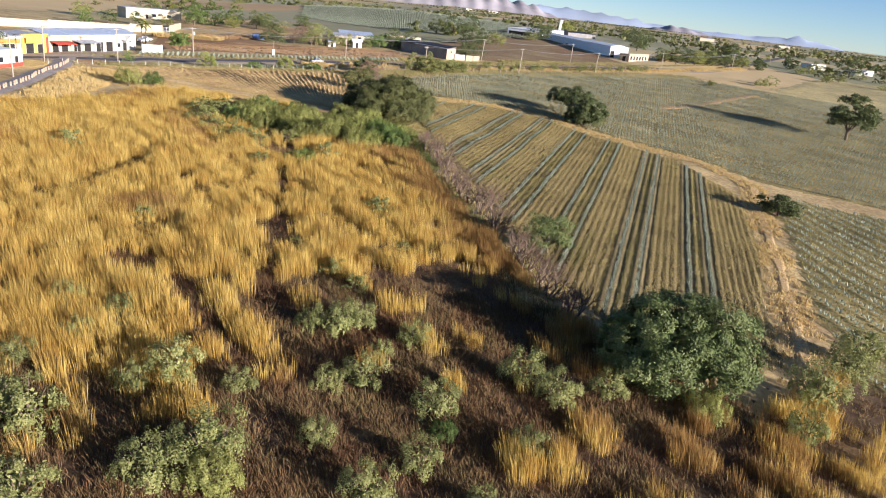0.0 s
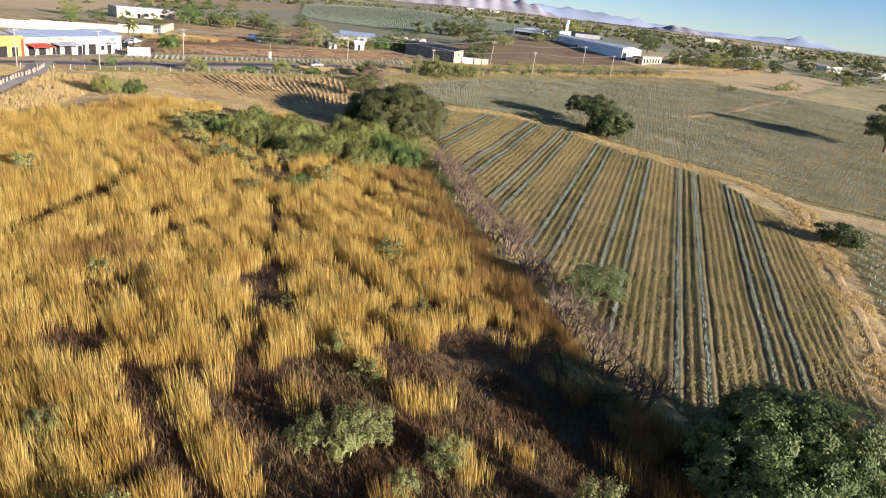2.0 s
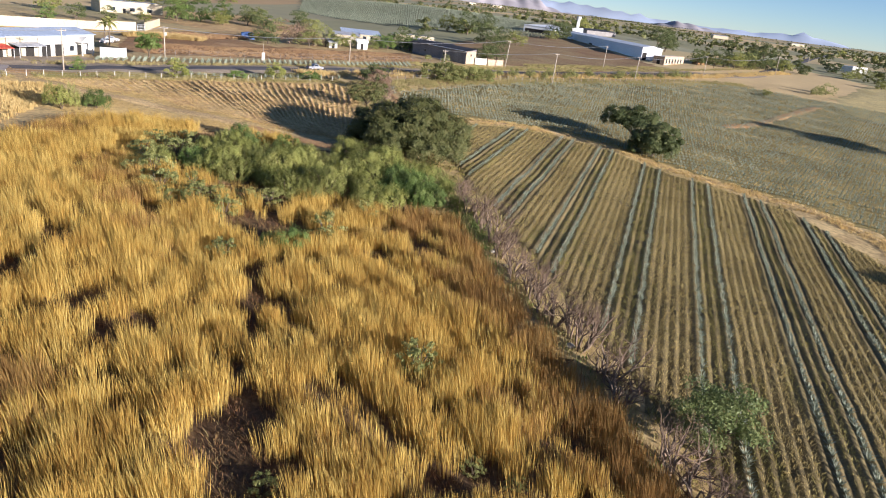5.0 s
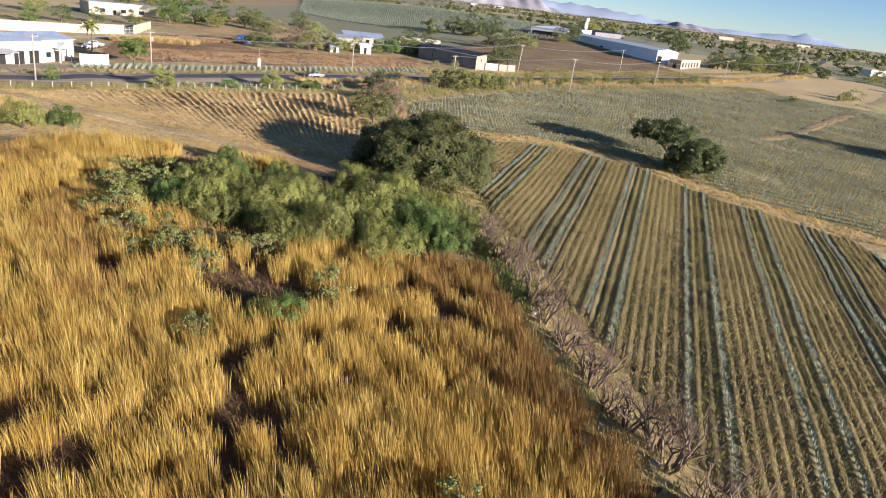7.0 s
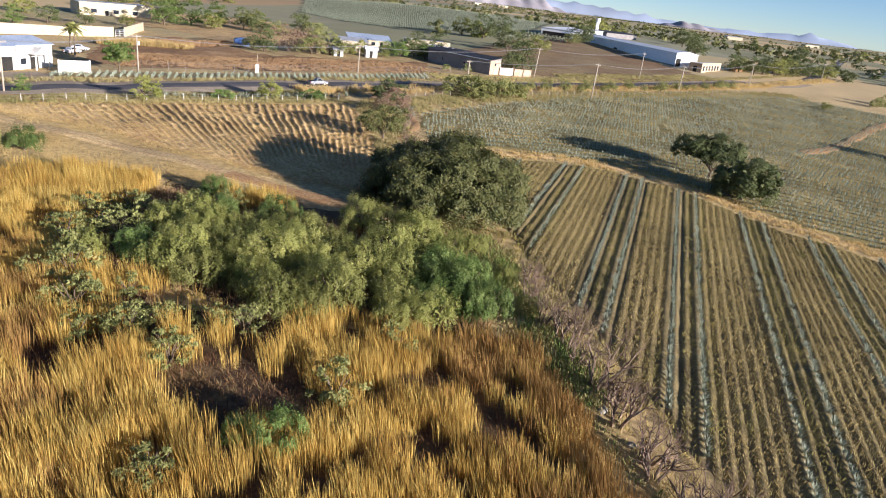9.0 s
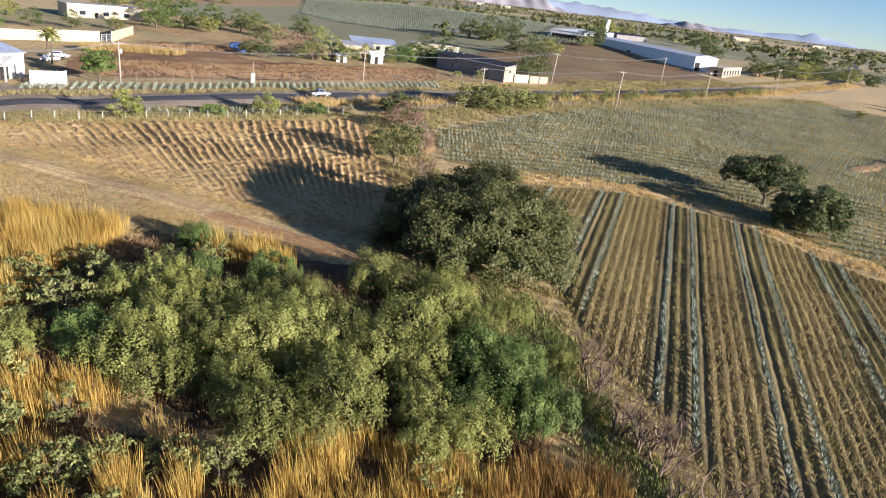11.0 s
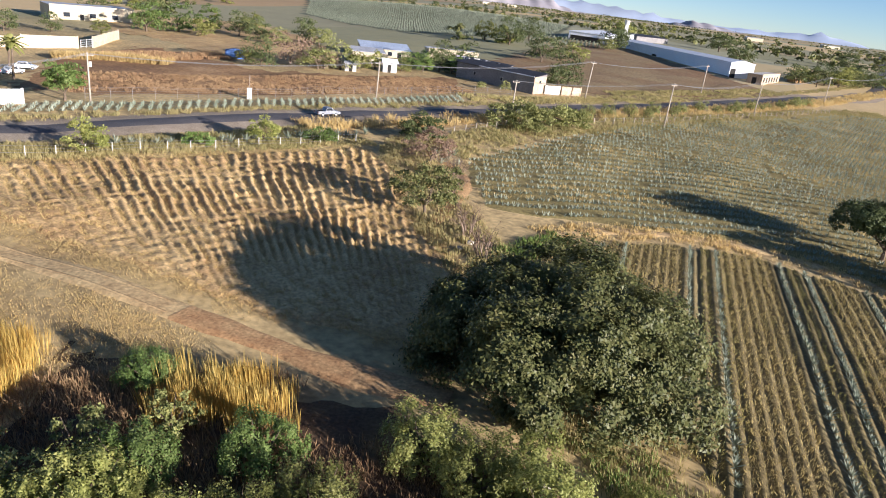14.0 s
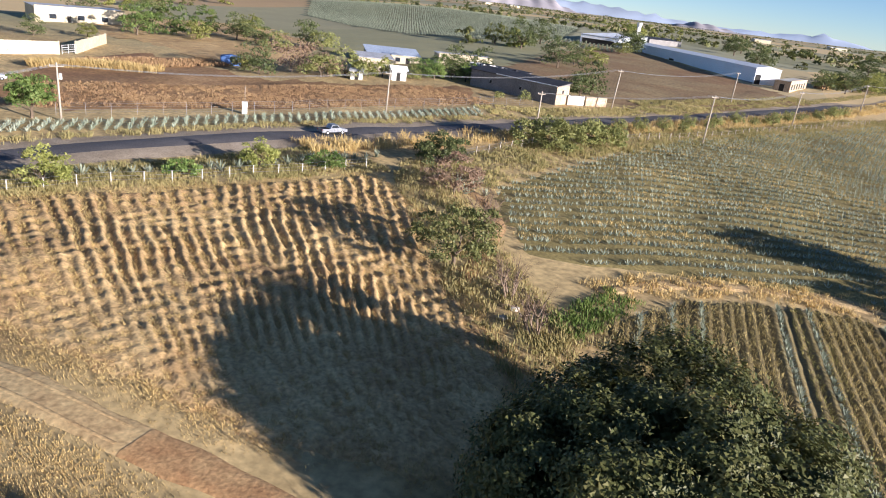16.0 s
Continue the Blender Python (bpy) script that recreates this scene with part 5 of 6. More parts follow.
# ---- buildings ----
def building(name, x, y, way, length, depth, height, wall, roof, label, style="mono", rise=0.8, over=0.35, doors=(), windows=(), category="building", base=None, door_mat=DARK, floor=None):
    """Front on the local x axis from 0 to length, facing local -y. doors, windows: (x, width, sill, top)."""
    b = thing(name, x, y, label, category, turn=math.degrees(way), z=floor)
    D = depth
    if style == "gable":
        outline = [(0, -0.6), (D, -0.6), (D, height), (D / 2, height + rise), (0, height)]
    elif style == "mono":
        outline = [(0, -0.6), (D, -0.6), (D, height + rise), (0, height)]
    else:
        outline = [(0, -0.6), (D, -0.6), (D, height), (0, height)]
    sh = Shape()
    k = len(outline)
    sh.v = [(0, d, z) for d, z in outline] + [(length, d, z) for d, z in outline]
    sh.f = [tuple(reversed(range(k))), tuple(range(k, 2 * k))] + [(i, (i + 1) % k, k + (i + 1) % k, k + i) for i in range(k)]
    w = part("wall", sh, wall, b)
    t = 0.14

    def slab(d0, z0, d1, z1):
        s = Shape()
        n = 0
        s.v = [(xx, d, z + dz) for xx in (-over, length + over) for d, z, dz in ((d0, z0, 0.01), (d1, z1, 0.01), (d1, z1, t), (d0, z0, t))]
        s.f = [(3, 2, 1, 0), (4, 5, 6, 7), (0, 1, 5, 4), (1, 2, 6, 5), (2, 3, 7, 6), (3, 0, 4, 7)]
        return s

    if style == "gable":
        sl = rise / (D / 2)
        part("roof", slab(-over, height - sl * over, D / 2, height + rise), roof, b)
        part("roof", slab(D / 2, height + rise, D + over, height - sl * over), roof, b)
    elif style == "mono":
        sl = rise / D
        part("roof", slab(-over, height - sl * over, D + over, height + rise + sl * over), roof, b)
    else:
        part("roof", slab(0.2, height, D - 0.2, height), roof, b)
        part("parapet", Shape().box(-0.02, -0.02, height, length + 0.02, 0.18, height + 0.35), wall, b)
    if base:
        part("painted_base", Shape().box(0.02, -0.04, -0.3, length - 0.02, 0.0, 0.8), base, b)
    for i, (p0, wd, z0, z1) in enumerate(list(doors) + list(windows)):
        nm = "door" if i < len(doors) else "window"
        fr = part(nm, Shape().box(p0, -0.03, z0, p0 + wd, 0.02, z1), door_mat if nm == "door" else GLASS, b)
        part("frame", Shape().box(p0 - 0.08, -0.06, z1, p0 + wd + 0.08, 0.0, z1 + 0.1).box(p0 - 0.08, -0.06, z0, p0, 0.0, z1).box(p0 + wd, -0.06, z0, p0 + wd + 0.08, 0.0, z1), CONCRETE, fr)
    return b


def awning(b, x0, x1, z, out, drop, material):
    s = Shape()
    s.v = [(xx, yy, zz + dz) for xx in (x0, x1) for yy, zz, dz in ((-0.03, z, 0), (-out, z - drop, 0), (-out, z - drop, 0.08), (-0.03, z, 0.08))]
    s.f = [(3, 2, 1, 0), (4, 5, 6, 7), (0, 1, 5, 4), (1, 2, 6, 5), (2, 3, 7, 6), (3, 0, 4, 7)]
    a = part("awning", s, material, b)
    for xx in (x0 + 0.15, x1 - 0.15):
        part("awning_post", Shape().tube([(xx, -out + 0.12, -0.2), (xx, -out + 0.12, z - drop)], [0.05, 0.05], 6), STEEL, a)
    return a


sx, sy = 0.326, 0.945
SW = math.atan2(sy, sx)


def store(name, s0, s1, depth, h, wall, roof, label, **kw):
    return building(name, -89.5 - sx * s1, 216 - sy * s1, SW, s1 - s0, depth, h, wall, roof, label, category="shop", **kw)


b = store("shop_building", 0.0, 8.2, 11, 4.6, PAINT, ROOFBLUE, "white shop with bluish sheet roof beside the road", style="gable", rise=1.0, doors=((3.2, 1.6, 0, 2.3),), windows=((0.8, 1.2, 1.0, 2.1),))
part("gable_porch", Shape().prism([(2.2, 3.0), (5.8, 3.0), (4.0, 4.4)], -2.2, -0.05), PAINT, b)
for xx in (2.4, 5.5):
    part("porch_column", Shape().box(xx, -2.1, -0.2, xx + 0.25, -1.85, 3.0), PAINT, b)
b = store("shop_building", 8.35, 16.0, 11, 4.5, PAINT, ROOFBLUE, "plain white shop with wide dark openings", style="gable", rise=1.0, doors=((0.8, 2.4, 0, 2.6), (4.4, 2.4, 0, 2.6)))
b = store("shop_building", 16.15, 24.0, 11, 4.4, CREAM, ROOFBLUE, "cream shop with grey sheet porch", style="gable", rise=1.0, doors=((1.0, 2.2, 0, 2.5), (4.6, 2.2, 0, 2.5)))
awning(b, 0.3, 7.4, 3.1, 3.2, 0.5, ROOFGREY)
b = store("shop_building", 24.15, 31.0, 11, 4.4, CREAM, ROOFBLUE, "cream shop behind a red awning", style="gable", rise=1.0, doors=((1.2, 2.0, 0, 2.5), (4.0, 2.0, 0, 2.5)))
awning(b, 0.2, 6.4, 3.0, 3.0, 0.6, RED)
b = store("shop_building", 31.15, 39.0, 9, 4.6, YELLOW, ROOFGREY, "bright yellow shop with red corner", style="flat", doors=((1.2, 2.2, 0, 2.6), (4.6, 1.6, 0, 2.4)))
part("red_corner", Shape().box(7.2, -0.05, 0.0, 7.9, 0.0, 4.2), RED, b)
part("sign_board", Shape().box(0.6, -0.9, 2.8, 3.8, -0.75, 4.2), YELLOW, b)
b = store("shop_building", 39.15, 52.0, 10, 4.2, CREAM, ROOFWHITE, "long low shop with orange front under pale roof", style="mono", rise=0.5, doors=((2.0, 3.0, 0, 2.6), (8.0, 3.0, 0, 2.6)))
part("orange_fascia", Shape().box(0.2, -0.06, 2.8, 12.6, -0.005, 3.8), ORANGE, b)
building("white_kiosk", -93.3, 152.5, math.atan2(9, 1.2), 9.0, 6.0, 3.4, PAINT, ROOFWHITE, "white painted kiosk with red base by the side road", style="flat", base=RED, category="kiosk", doors=((6.5, 1.0, 0.82, 2.2),), windows=((1.5, 1.4, 1.2, 2.2),))

# white gate and yard walls
def wall_run(name, pts, h, t, material, label):
    for (x0, y0), (x1, y1) in zip(pts, pts[1:]):
        L = math.hypot(x1 - x0, y1 - y0)
        w = thing(name, x0, y0, label, "wall", "yard walls", math.degrees(math.atan2(y1 - y0, x1 - x0)))
        part("wall_panel", Shape().box(0, -t / 2, -0.6, L - t, t / 2, h), material, w)
        part("coping", Shape().box(-0.04, -t / 2 - 0.05, h + 0.004, L - t + 0.04, t / 2 + 0.05, h + 0.1), material, w)
        n = max(1, round(L / 5))
        for i in range(n + 1):
            part("pier", Shape().box(i * (L - t) / n - 0.16, -t / 2 - 0.08, -0.5, i * (L - t) / n + 0.16, t / 2 + 0.08, h + 0.22), material, w)


wall_run("white_gate_wall", [(-85.2, 210.0), (-80.8, 213.8)], 2.3, 0.2, PAINT, "white rendered gate wall at the roadside yard")
wall_run("yard_wall", [(-160, 236), (-135, 254), (-114.5, 272), (-106, 281)], 2.8, 0.25, CREAM, "long cream boundary wall of a yard")
wall_run("yard_wall", [(-105, 286), (-109, 309)], 2.6, 0.25, CREAM, "long cream boundary wall of a yard")
wall_run("low_block_wall", [(7.0, 287.2), (11.0, 289.2)], 2.0, 0.2, PAINT, "low whitewashed wall beside the block house")
wall_run("low_block_wall", [(11.6, 289.6), (17.0, 292.4)], 2.0, 0.2, BRICKY, "low bare block wall beside the block house")
g_ = thing("field_gate", -105.9, 281.4, "white barred metal gate between yard walls", "gate", turn=78)
for h in (0.4, 0.9, 1.4, 1.9):
    part("bar", Shape().tube([(0.2, 0, h), (4.2, 0, h)], [0.05, 0.05], 6), PAINT, g_)
for xx in (0.2, 2.2, 4.2):
    part("upright", Shape().tube([(xx, 0, 0), (xx, 0, 2.0)], [0.06, 0.06], 6), PAINT, g_)
t_ = thing("marker_pillar", -53.6, 237.4, "white concrete pillar with pipe beside the wire fence", "pillar")
part("shaft", Shape().box(-0.35, -0.35, -0.3, 0.35, 0.35, 2.0), PAINT, t_)
part("pipe", Shape().tube([(0, 0, 2.0), (0, 0, 4.4)], [0.05, 0.05], 6), POLEWOOD, t_)

# block house with tarred lean-to
BW = math.atan2(-0.667, 0.745)
bh = building("block_house", -15.4, 301.0, BW, 25.4, 5.2, 4.0, GREYBLOCK, TAR, "long grey block house with black sheeting roof", style="mono", rise=0.7, windows=((6.0, 0.7, 1.6, 2.3), (15.0, 0.7, 1.6, 2.3)))
# Low sun on the end wall is put into this face's lighter colour.
part("sunlit_gable_face", Shape().prism([(25.41, -0.3), (25.45, -0.3), (25.45, 4.0), (25.41, 4.0)], 0.02, 5.18), BRICKY, bh, "gable end coloured lighter and pinkish for the low sun on it")
part("gable_window", Shape().box(25.45, 2.2, 2.4, 25.47, 2.9, 3.1), GLASS, bh)
part("roof_edge", Shape().box(8.0, -0.5, 4.0, 25.5, -0.3, 4.16), ROOFWHITE, bh)
building("lean_to_shed", -17.5, 309.5, BW, 16.0, 8.0, 3.4, GREYBLOCK, TAR, "low black-roofed shed behind the block house", style="mono", rise=0.5, category="shed")
rr = np.random.RandomState(3)
for i in range(16):
    x, y = -16 + rr.uniform(0, 14), 306 + rr.uniform(-3, 3) - 0.0
    t = rr.uniform(0, 15)
    px_, py_ = -17.5 + 0.745 * t + 0.667 * 3, 309.5 - 0.667 * t + 0.745 * 3
    s = rr.uniform(0.5, 0.9)
    o = new("scrap_piece", Shape().prism([(-s, 0), (s, 0), (s * 0.7, s * 0.7), (-s * 0.6, s * 0.9)], -s * 0.6, s * 0.6).mesh("scrap_piece", (PAINT, TAR, ROOFGREY)[i % 3]))
    o.matrix_world = pose(px_, py_, gz(-17.5, 309.5) + 3.72, rr.uniform(-4, 4), rr.uniform(-4, 4), rr.uniform(0, 360))
    tagged(o, "pale and dark scrap lying on the shed roof", "scrap", "scrap on the roof")

# hamlet beyond the fallow field
building("white_hut", -34.5, 294.6, 0.25, 3.6, 3.6, 2.6, PAINT, ROOFWHITE, "small white hut with gable roof", style="gable", rise=0.7, doors=((1.2, 0.9, 0, 2.0),), category="hut")
building("white_hut", -43.6, 289.2, 0.1, 2.8, 2.2, 2.0, PAINT, ROOFGREY, "small white hut with gable roof", style="mono", rise=0.3, doors=((1.0, 0.9, 0, 1.8),), category="hut")
building("village_house", -44, 306, 0.3, 9, 7, 3.4, CREAM, ROOFGREY, "low rendered house among trees", style="mono", rise=0.6, doors=((3.6, 1.0, 0, 2.1),), windows=((1.0, 1.2, 1.0, 2.1), (6.0, 1.2, 1.0, 2.1)), category="house")
building("village_house", -44, 326, 0.25, 15, 8, 2.8, CREAM, ROOFBLUE, "long house with bluish metal roof", style="mono", rise=1.2, doors=((4, 1.2, 0, 2.1), (11, 1.2, 0, 2.1)), windows=((8, 1.4, 1.0, 2.1),), category="house")
building("village_house", -24, 334, 0.2, 16, 8, 3.4, CREAM, ROOFGREY, "low rendered house among trees", style="flat", doors=((4, 1.0, 0, 2.1),), windows=((8, 1.2, 1.0, 2.1), (12, 1.2, 1.0, 2.1)), category="house")
building("villa", -147, 345, 0.72, 26, 12, 4.6, CREAM, ROOFGREY, "large flat-roofed cream house on its own plot", style="flat", windows=((4, 2, 1.2, 2.6), (12, 2, 1.2, 2.6), (19, 2, 1.2, 2.6)), doors=((9, 1.2, 0, 2.2),), category="house")
bt = thing("blue_tank_shelter", -74.5, 292.0, "blue tarpaulin-covered tank by a dry hollow", "tank", turn=15)
part("cover", Shape().prism([(0, -0.2), (4.6, -0.2), (4.6, 1.9), (2.3, 2.3), (0, 1.9)], 0, 2.4), BLUE, bt)
part("opening", Shape().box(2.9, -0.03, 0.2, 3.7, 0.0, 1.3), DARK, bt)

# white works beyond the brown field
shed = building("long_white_shed", 70.0, 494, math.atan2(-105, 22), 107.3, 10.5, 5.9, ROOFWHITE, ROOFWHITE, "very long white sheet-metal shed", style="gable", rise=0.9, over=0.3, floor=8.7, category="shed")
part("plinth", Shape().box(0.1, -0.06, -0.5, 107.2, 0.0, 0.7), GREYBLOCK, shed, "grey block plinth")
for i in range(1, 18):
    part("cladding_rib", Shape().box(i * 6.2, -0.05, 0.71, i * 6.2 + 0.15, 0.0, 5.7), ROOFWHITE, shed)
part("sliding_door", Shape().prism([(107.3, 0), (107.34, 0), (107.34, 3.6), (107.3, 3.6)], 0.3, 2.6), DARK, shed)
part("side_opening", Shape().box(43, -0.08, 0.6, 47, -0.061, 2.6), DARK, shed)
building("white_factory_hall", 46, 500, -0.5, 20, 58, 5.6, ROOFWHITE, ROOFWHITE, "white factory hall with open front", style="mono", rise=0.9, doors=((1, 17, 0, 3.8),), category="factory", floor=10.0)
building("dark_roofed_hall", 98, 560, 0.6, 30, 12, 3.2, GREYBLOCK, TAR, "dark-roofed hall behind the white factory", style="mono", rise=0.8, category="factory")
tk = thing("water_tank_tower", 92, 566, "white water tank on a short tower", "tank")
part("tower", Shape().box(-1, -1, -0.5, 1, 1, 9.0), PAINT, tk)
part("tank", Shape().tube([(0, 0, 9.0), (0, 0, 11.4)], [1.6, 1.6], 12), PAINT, tk)
hut = building("unfinished_block_hut", 99.0, 374.5, math.atan2(22.5, 17), 27, 5.5, 3.7, BRICKY, CONCRETE, "unfinished adobe-coloured block building with empty windows", style="flat", windows=[(1.8 + i * 4.0, 1.9, 0.8, 2.8) for i in range(6)])
part("side_door", Shape().prism([(-0.04, 0), (-0.001, 0), (-0.001, 2.6), (-0.04, 2.6)], 2.0, 3.6), DARK, hut)
rm = thing("red_soil_heap", 122, 402, "long heap of red soil beside the block building", "soil heap", turn=40)
hp = Shape()
hp.tube([(0, 0, -0.3), (3, 0.5, 0.5), (8, 0, 0.7), (13, 0.6, 0.4), (16, 0, -0.3)], [0.4, 1.7, 2.0, 1.5, 0.3], 9)
part("heap", hp, REDFIELD, rm, smooth=True)
building("roadside_station", 255, 492, 0.5, 16, 8, 3.6, PAINT, ROOFBLUE, "white roadside building with blue roof", style="flat", doors=((5, 2.5, 0, 2.5),))
building("roadside_station", 283, 486, 0.4, 18, 8, 3.4, PAINT, ROOFGREY, "low white roadside building", style="flat", windows=((3, 2, 1, 2.2), (10, 2, 1, 2.2)))
for i, (x, y, L) in enumerate(((420, 1180, 40), (700, 1500, 60), (-330, 1500, 40), (120, 1900, 50), (60, 1880, 40))):
    building("distant_building", x, y, 0.2 * i, L * 0.6, 12, 4.5, CREAM, ROOFGREY, "pale building far out on the plain", style="mono", rise=0.8)


# ---- vehicles ----
def vehicle(name, x, y, turn, paint, label, pickup):
    c = thing(name, x, y, label, "car", turn=turn, z=gz(x, y) + 0.18)
    c.scale = (0.9, 0.9, 0.9)
    L, W = 4.9, 1.8
    if pickup:
        side = [(-2.45, 0.42), (2.4, 0.42), (2.45, 0.85), (1.25, 1.02), (-0.85, 1.02), (-0.85, 0.98), (-2.45, 0.98)]
        cab = [(1.15, 1.02), (0.55, 1.62), (-0.55, 1.62), (-0.8, 1.02)]
    else:
        side = [(-2.2, 0.4), (2.2, 0.4), (2.25, 0.8), (1.2, 0.98), (-1.9, 1.02), (-2.25, 0.9)]
        cab = [(1.1, 0.99), (0.45, 1.5), (-1.1, 1.5), (-1.75, 1.0)]
    part("body", Shape().prism(side, -W / 2, W / 2), paint, c)
    k = part("cabin", Shape().prism(cab, -W / 2 + 0.12, W / 2 - 0.12), paint, c)
    mx, mz = (cab[1][0] + cab[2][0]) / 2, 1.3
    for s in (-1, 1):
        y0 = s * (W / 2 - 0.12)
        part("side_window", Shape().prism([(mx + (px_ - mx) * 0.8, mz + (pz - mz) * 0.75) for px_, pz in cab], y0 - 0.02, y0 + 0.02), GLASS, k)
    ws = Shape()
    (xa, za), (xb, zb) = cab[0], cab[1]
    ws.prism([(xa + 0.02, za + 0.06), (xb + 0.05, zb - 0.06), (xb + 0.0, zb - 0.06), (xa - 0.06, za + 0.06)], -W / 2 + 0.22, W / 2 - 0.22)
    part("windscreen", ws, GLASS, k)
    if pickup:
        part("load_bed", Shape().box(-2.35, -0.75, 0.985, -0.95, 0.75, 0.99), DARK, c)
    for wx in (-1.45, 1.45):
        for s in (-1, 1):
            w = part("wheel", Shape().tube([(wx, s * (W / 2 - 0.16), 0.34), (wx, s * (W / 2 + 0.03), 0.34)], [0.34, 0.34], 14), RUBBER, c)
            part("rim", Shape().tube([(wx, s * (W / 2 + 0.03), 0.34), (wx, s * (W / 2 + 0.05), 0.34)], [0.2, 0.18], 10), STEEL, w)
    for s in (-1, 1):
        part("headlight", Shape().box(2.36, s * 0.62 - 0.16, 0.62, 2.47, s * 0.62 + 0.16, 0.78), PAINT, c)
        part("tail_light", Shape().box(-2.5 if pickup else -2.27, s * 0.72 - 0.09, 0.62, -2.4 if pickup else -2.17, s * 0.72 + 0.09, 0.9), RED, c)
    return c


vehicle("pickup_truck", -38.3, 230.9, 40, CARSILVER, "silver pickup truck on the asphalt road", True)
vehicle("parked_car", -97.4, 243.2, 25, CARWHITE, "white car parked in the yard", False)
vehicle("parked_car", -95.5, 236.0, 80, CARWHITE, "white van-like car parked by the gate", False)


# ---- trees of the middle distance ----
def tree_kind(name, seed, r, top, bottom, clumps, per, leaf, material, bark=BARK):
    rng_ = np.random.RandomState(seed)
    return limbs(rng_, top * 0.6, r * 0.8, 0.22, 4, 5).mesh("trunk", bark), leaf_mesh("crown", rng_, dome(rng_, clumps, r, r, top, bottom - 0.7, 3, r * 0.34), per, leaf, material)


kinds = {
    "oak": [tree_kind("t", 200 + i, 3.6, 6.4, 1.0, 40, 26, 0.27, LEAF_OAK) for i in range(3)],
    "bright": [tree_kind("t", 210 + i, 3.2, 6.0, 0.8, 40, 26, 0.25, LEAF_BRIGHT) for i in range(2)],
    "olive": [tree_kind("t", 220 + i, 3.6, 5.6, 0.8, 34, 20, 0.34, LEAF_OLIVE) for i in range(2)],
    "grey": [tree_kind("t", 230 + i, 3.8, 5.0, 0.6, 34, 20, 0.32, LEAF_GREY) for i in range(2)],
    "dry": [tree_kind("t", 240 + i, 3.8, 5.6, 1.2, 30, 16, 0.26, LEAF_DRY, PALE_BARK) for i in range(2)],
}
kinds["far"] = [tree_kind("t", 250 + i, 3.6, 5.4, 0.6, 15, 13, 0.7, (LEAF_OAK, LEAF_FIG, LEAF_OLIVE)[i]) for i in range(3)]
LABELS = {"far": "green tree","oak": "dark green round tree", "bright": "fresh green leafy tree", "olive": "olive-green tree", "grey": "dusty grey-green tree", "dry": "nearly leafless pinkish-brown tree"}


def put_tree(kind, x, y, s, where, name="tree"):
    tr, cr = kinds[kind][int(abs(x * 7 + y * 3)) % len(kinds[kind])]
    e = thing(name, x, y, LABELS[kind] + " " + where, "tree", "trees " + where, (x * 37 + y * 11) % 360)
    e.scale = (s, s, s * (0.9 + 0.02 * (int(x * 3 + y) % 10)))
    for nm, me in (("trunk", tr), ("crown", cr)):
        o = new(nm, me)
        o.parent = e


for k_, x, y, s in (("oak", -63.2, 283, 1.15), ("dry", -58, 292, 1.3), ("dry", -55, 300, 1.2), ("grey", -50, 287, 1.1), ("grey", -45, 291, 1.2), ("dry", -49, 290, 1.0), ("olive", -41, 296, 0.9), ("bright", -28, 305, 0.95), ("bright", -24.5, 303, 0.8), ("oak", -20, 306, 0.9), ("bright", -16.5, 305, 0.85), ("oak", -19, 313, 1.2), ("bright", -23, 311, 1.0), ("oak", -13, 318, 1.1), ("olive", -37, 299, 0.8), ("oak", 12, 300, 1.0), ("oak", 16, 308, 1.25), ("oak", 9, 303, 0.8), ("grey", -30, 300, 0.7), ("olive", -68, 287, 0.7), ("grey", -3, 286.5, 0.4), ("grey", -9, 284, 0.35)):
    put_tree(k_, x, y, s, "in the hamlet")
for k_, x, y, s in (("bright", -112, 335, 1.5), ("bright", -106, 346, 1.6), ("oak", -116, 352, 1.5), ("bright", -100, 358, 1.4), ("olive", -95, 340, 1.1), ("oak", -88, 352, 1.2), ("oak", -80, 345, 1.1), ("grey", -72, 338, 1.0), ("oak", -66, 352, 1.3), ("grey", -60, 345, 1.2), ("olive", -90, 372, 1.3), ("oak", -150, 380, 1.4), ("olive", -160, 330, 1.2), ("oak", -135, 300, 0.9), ("bright", -140, 290, 1.0), ("oak", -128, 310, 0.8), ("olive", -118, 318, 0.7), ("oak", -105, 172, 0.9), ("oak", -98, 150, 1.0), ("bright", -101, 158, 1.1), ("oak", -94, 143, 1.0), ("bright", -80, 188, 0.45)):
    put_tree(k_, x, y, s, "beyond the yard walls")
for i in range(15):
    put_tree(("oak", "olive", "oak", "grey")[i % 4], 122 + i * 4.4, 396 + i * 2.5 + 5 * math.sin(i * 2.3), 1.25 + 0.25 * math.sin(i * 1.7), "beside the distant road")
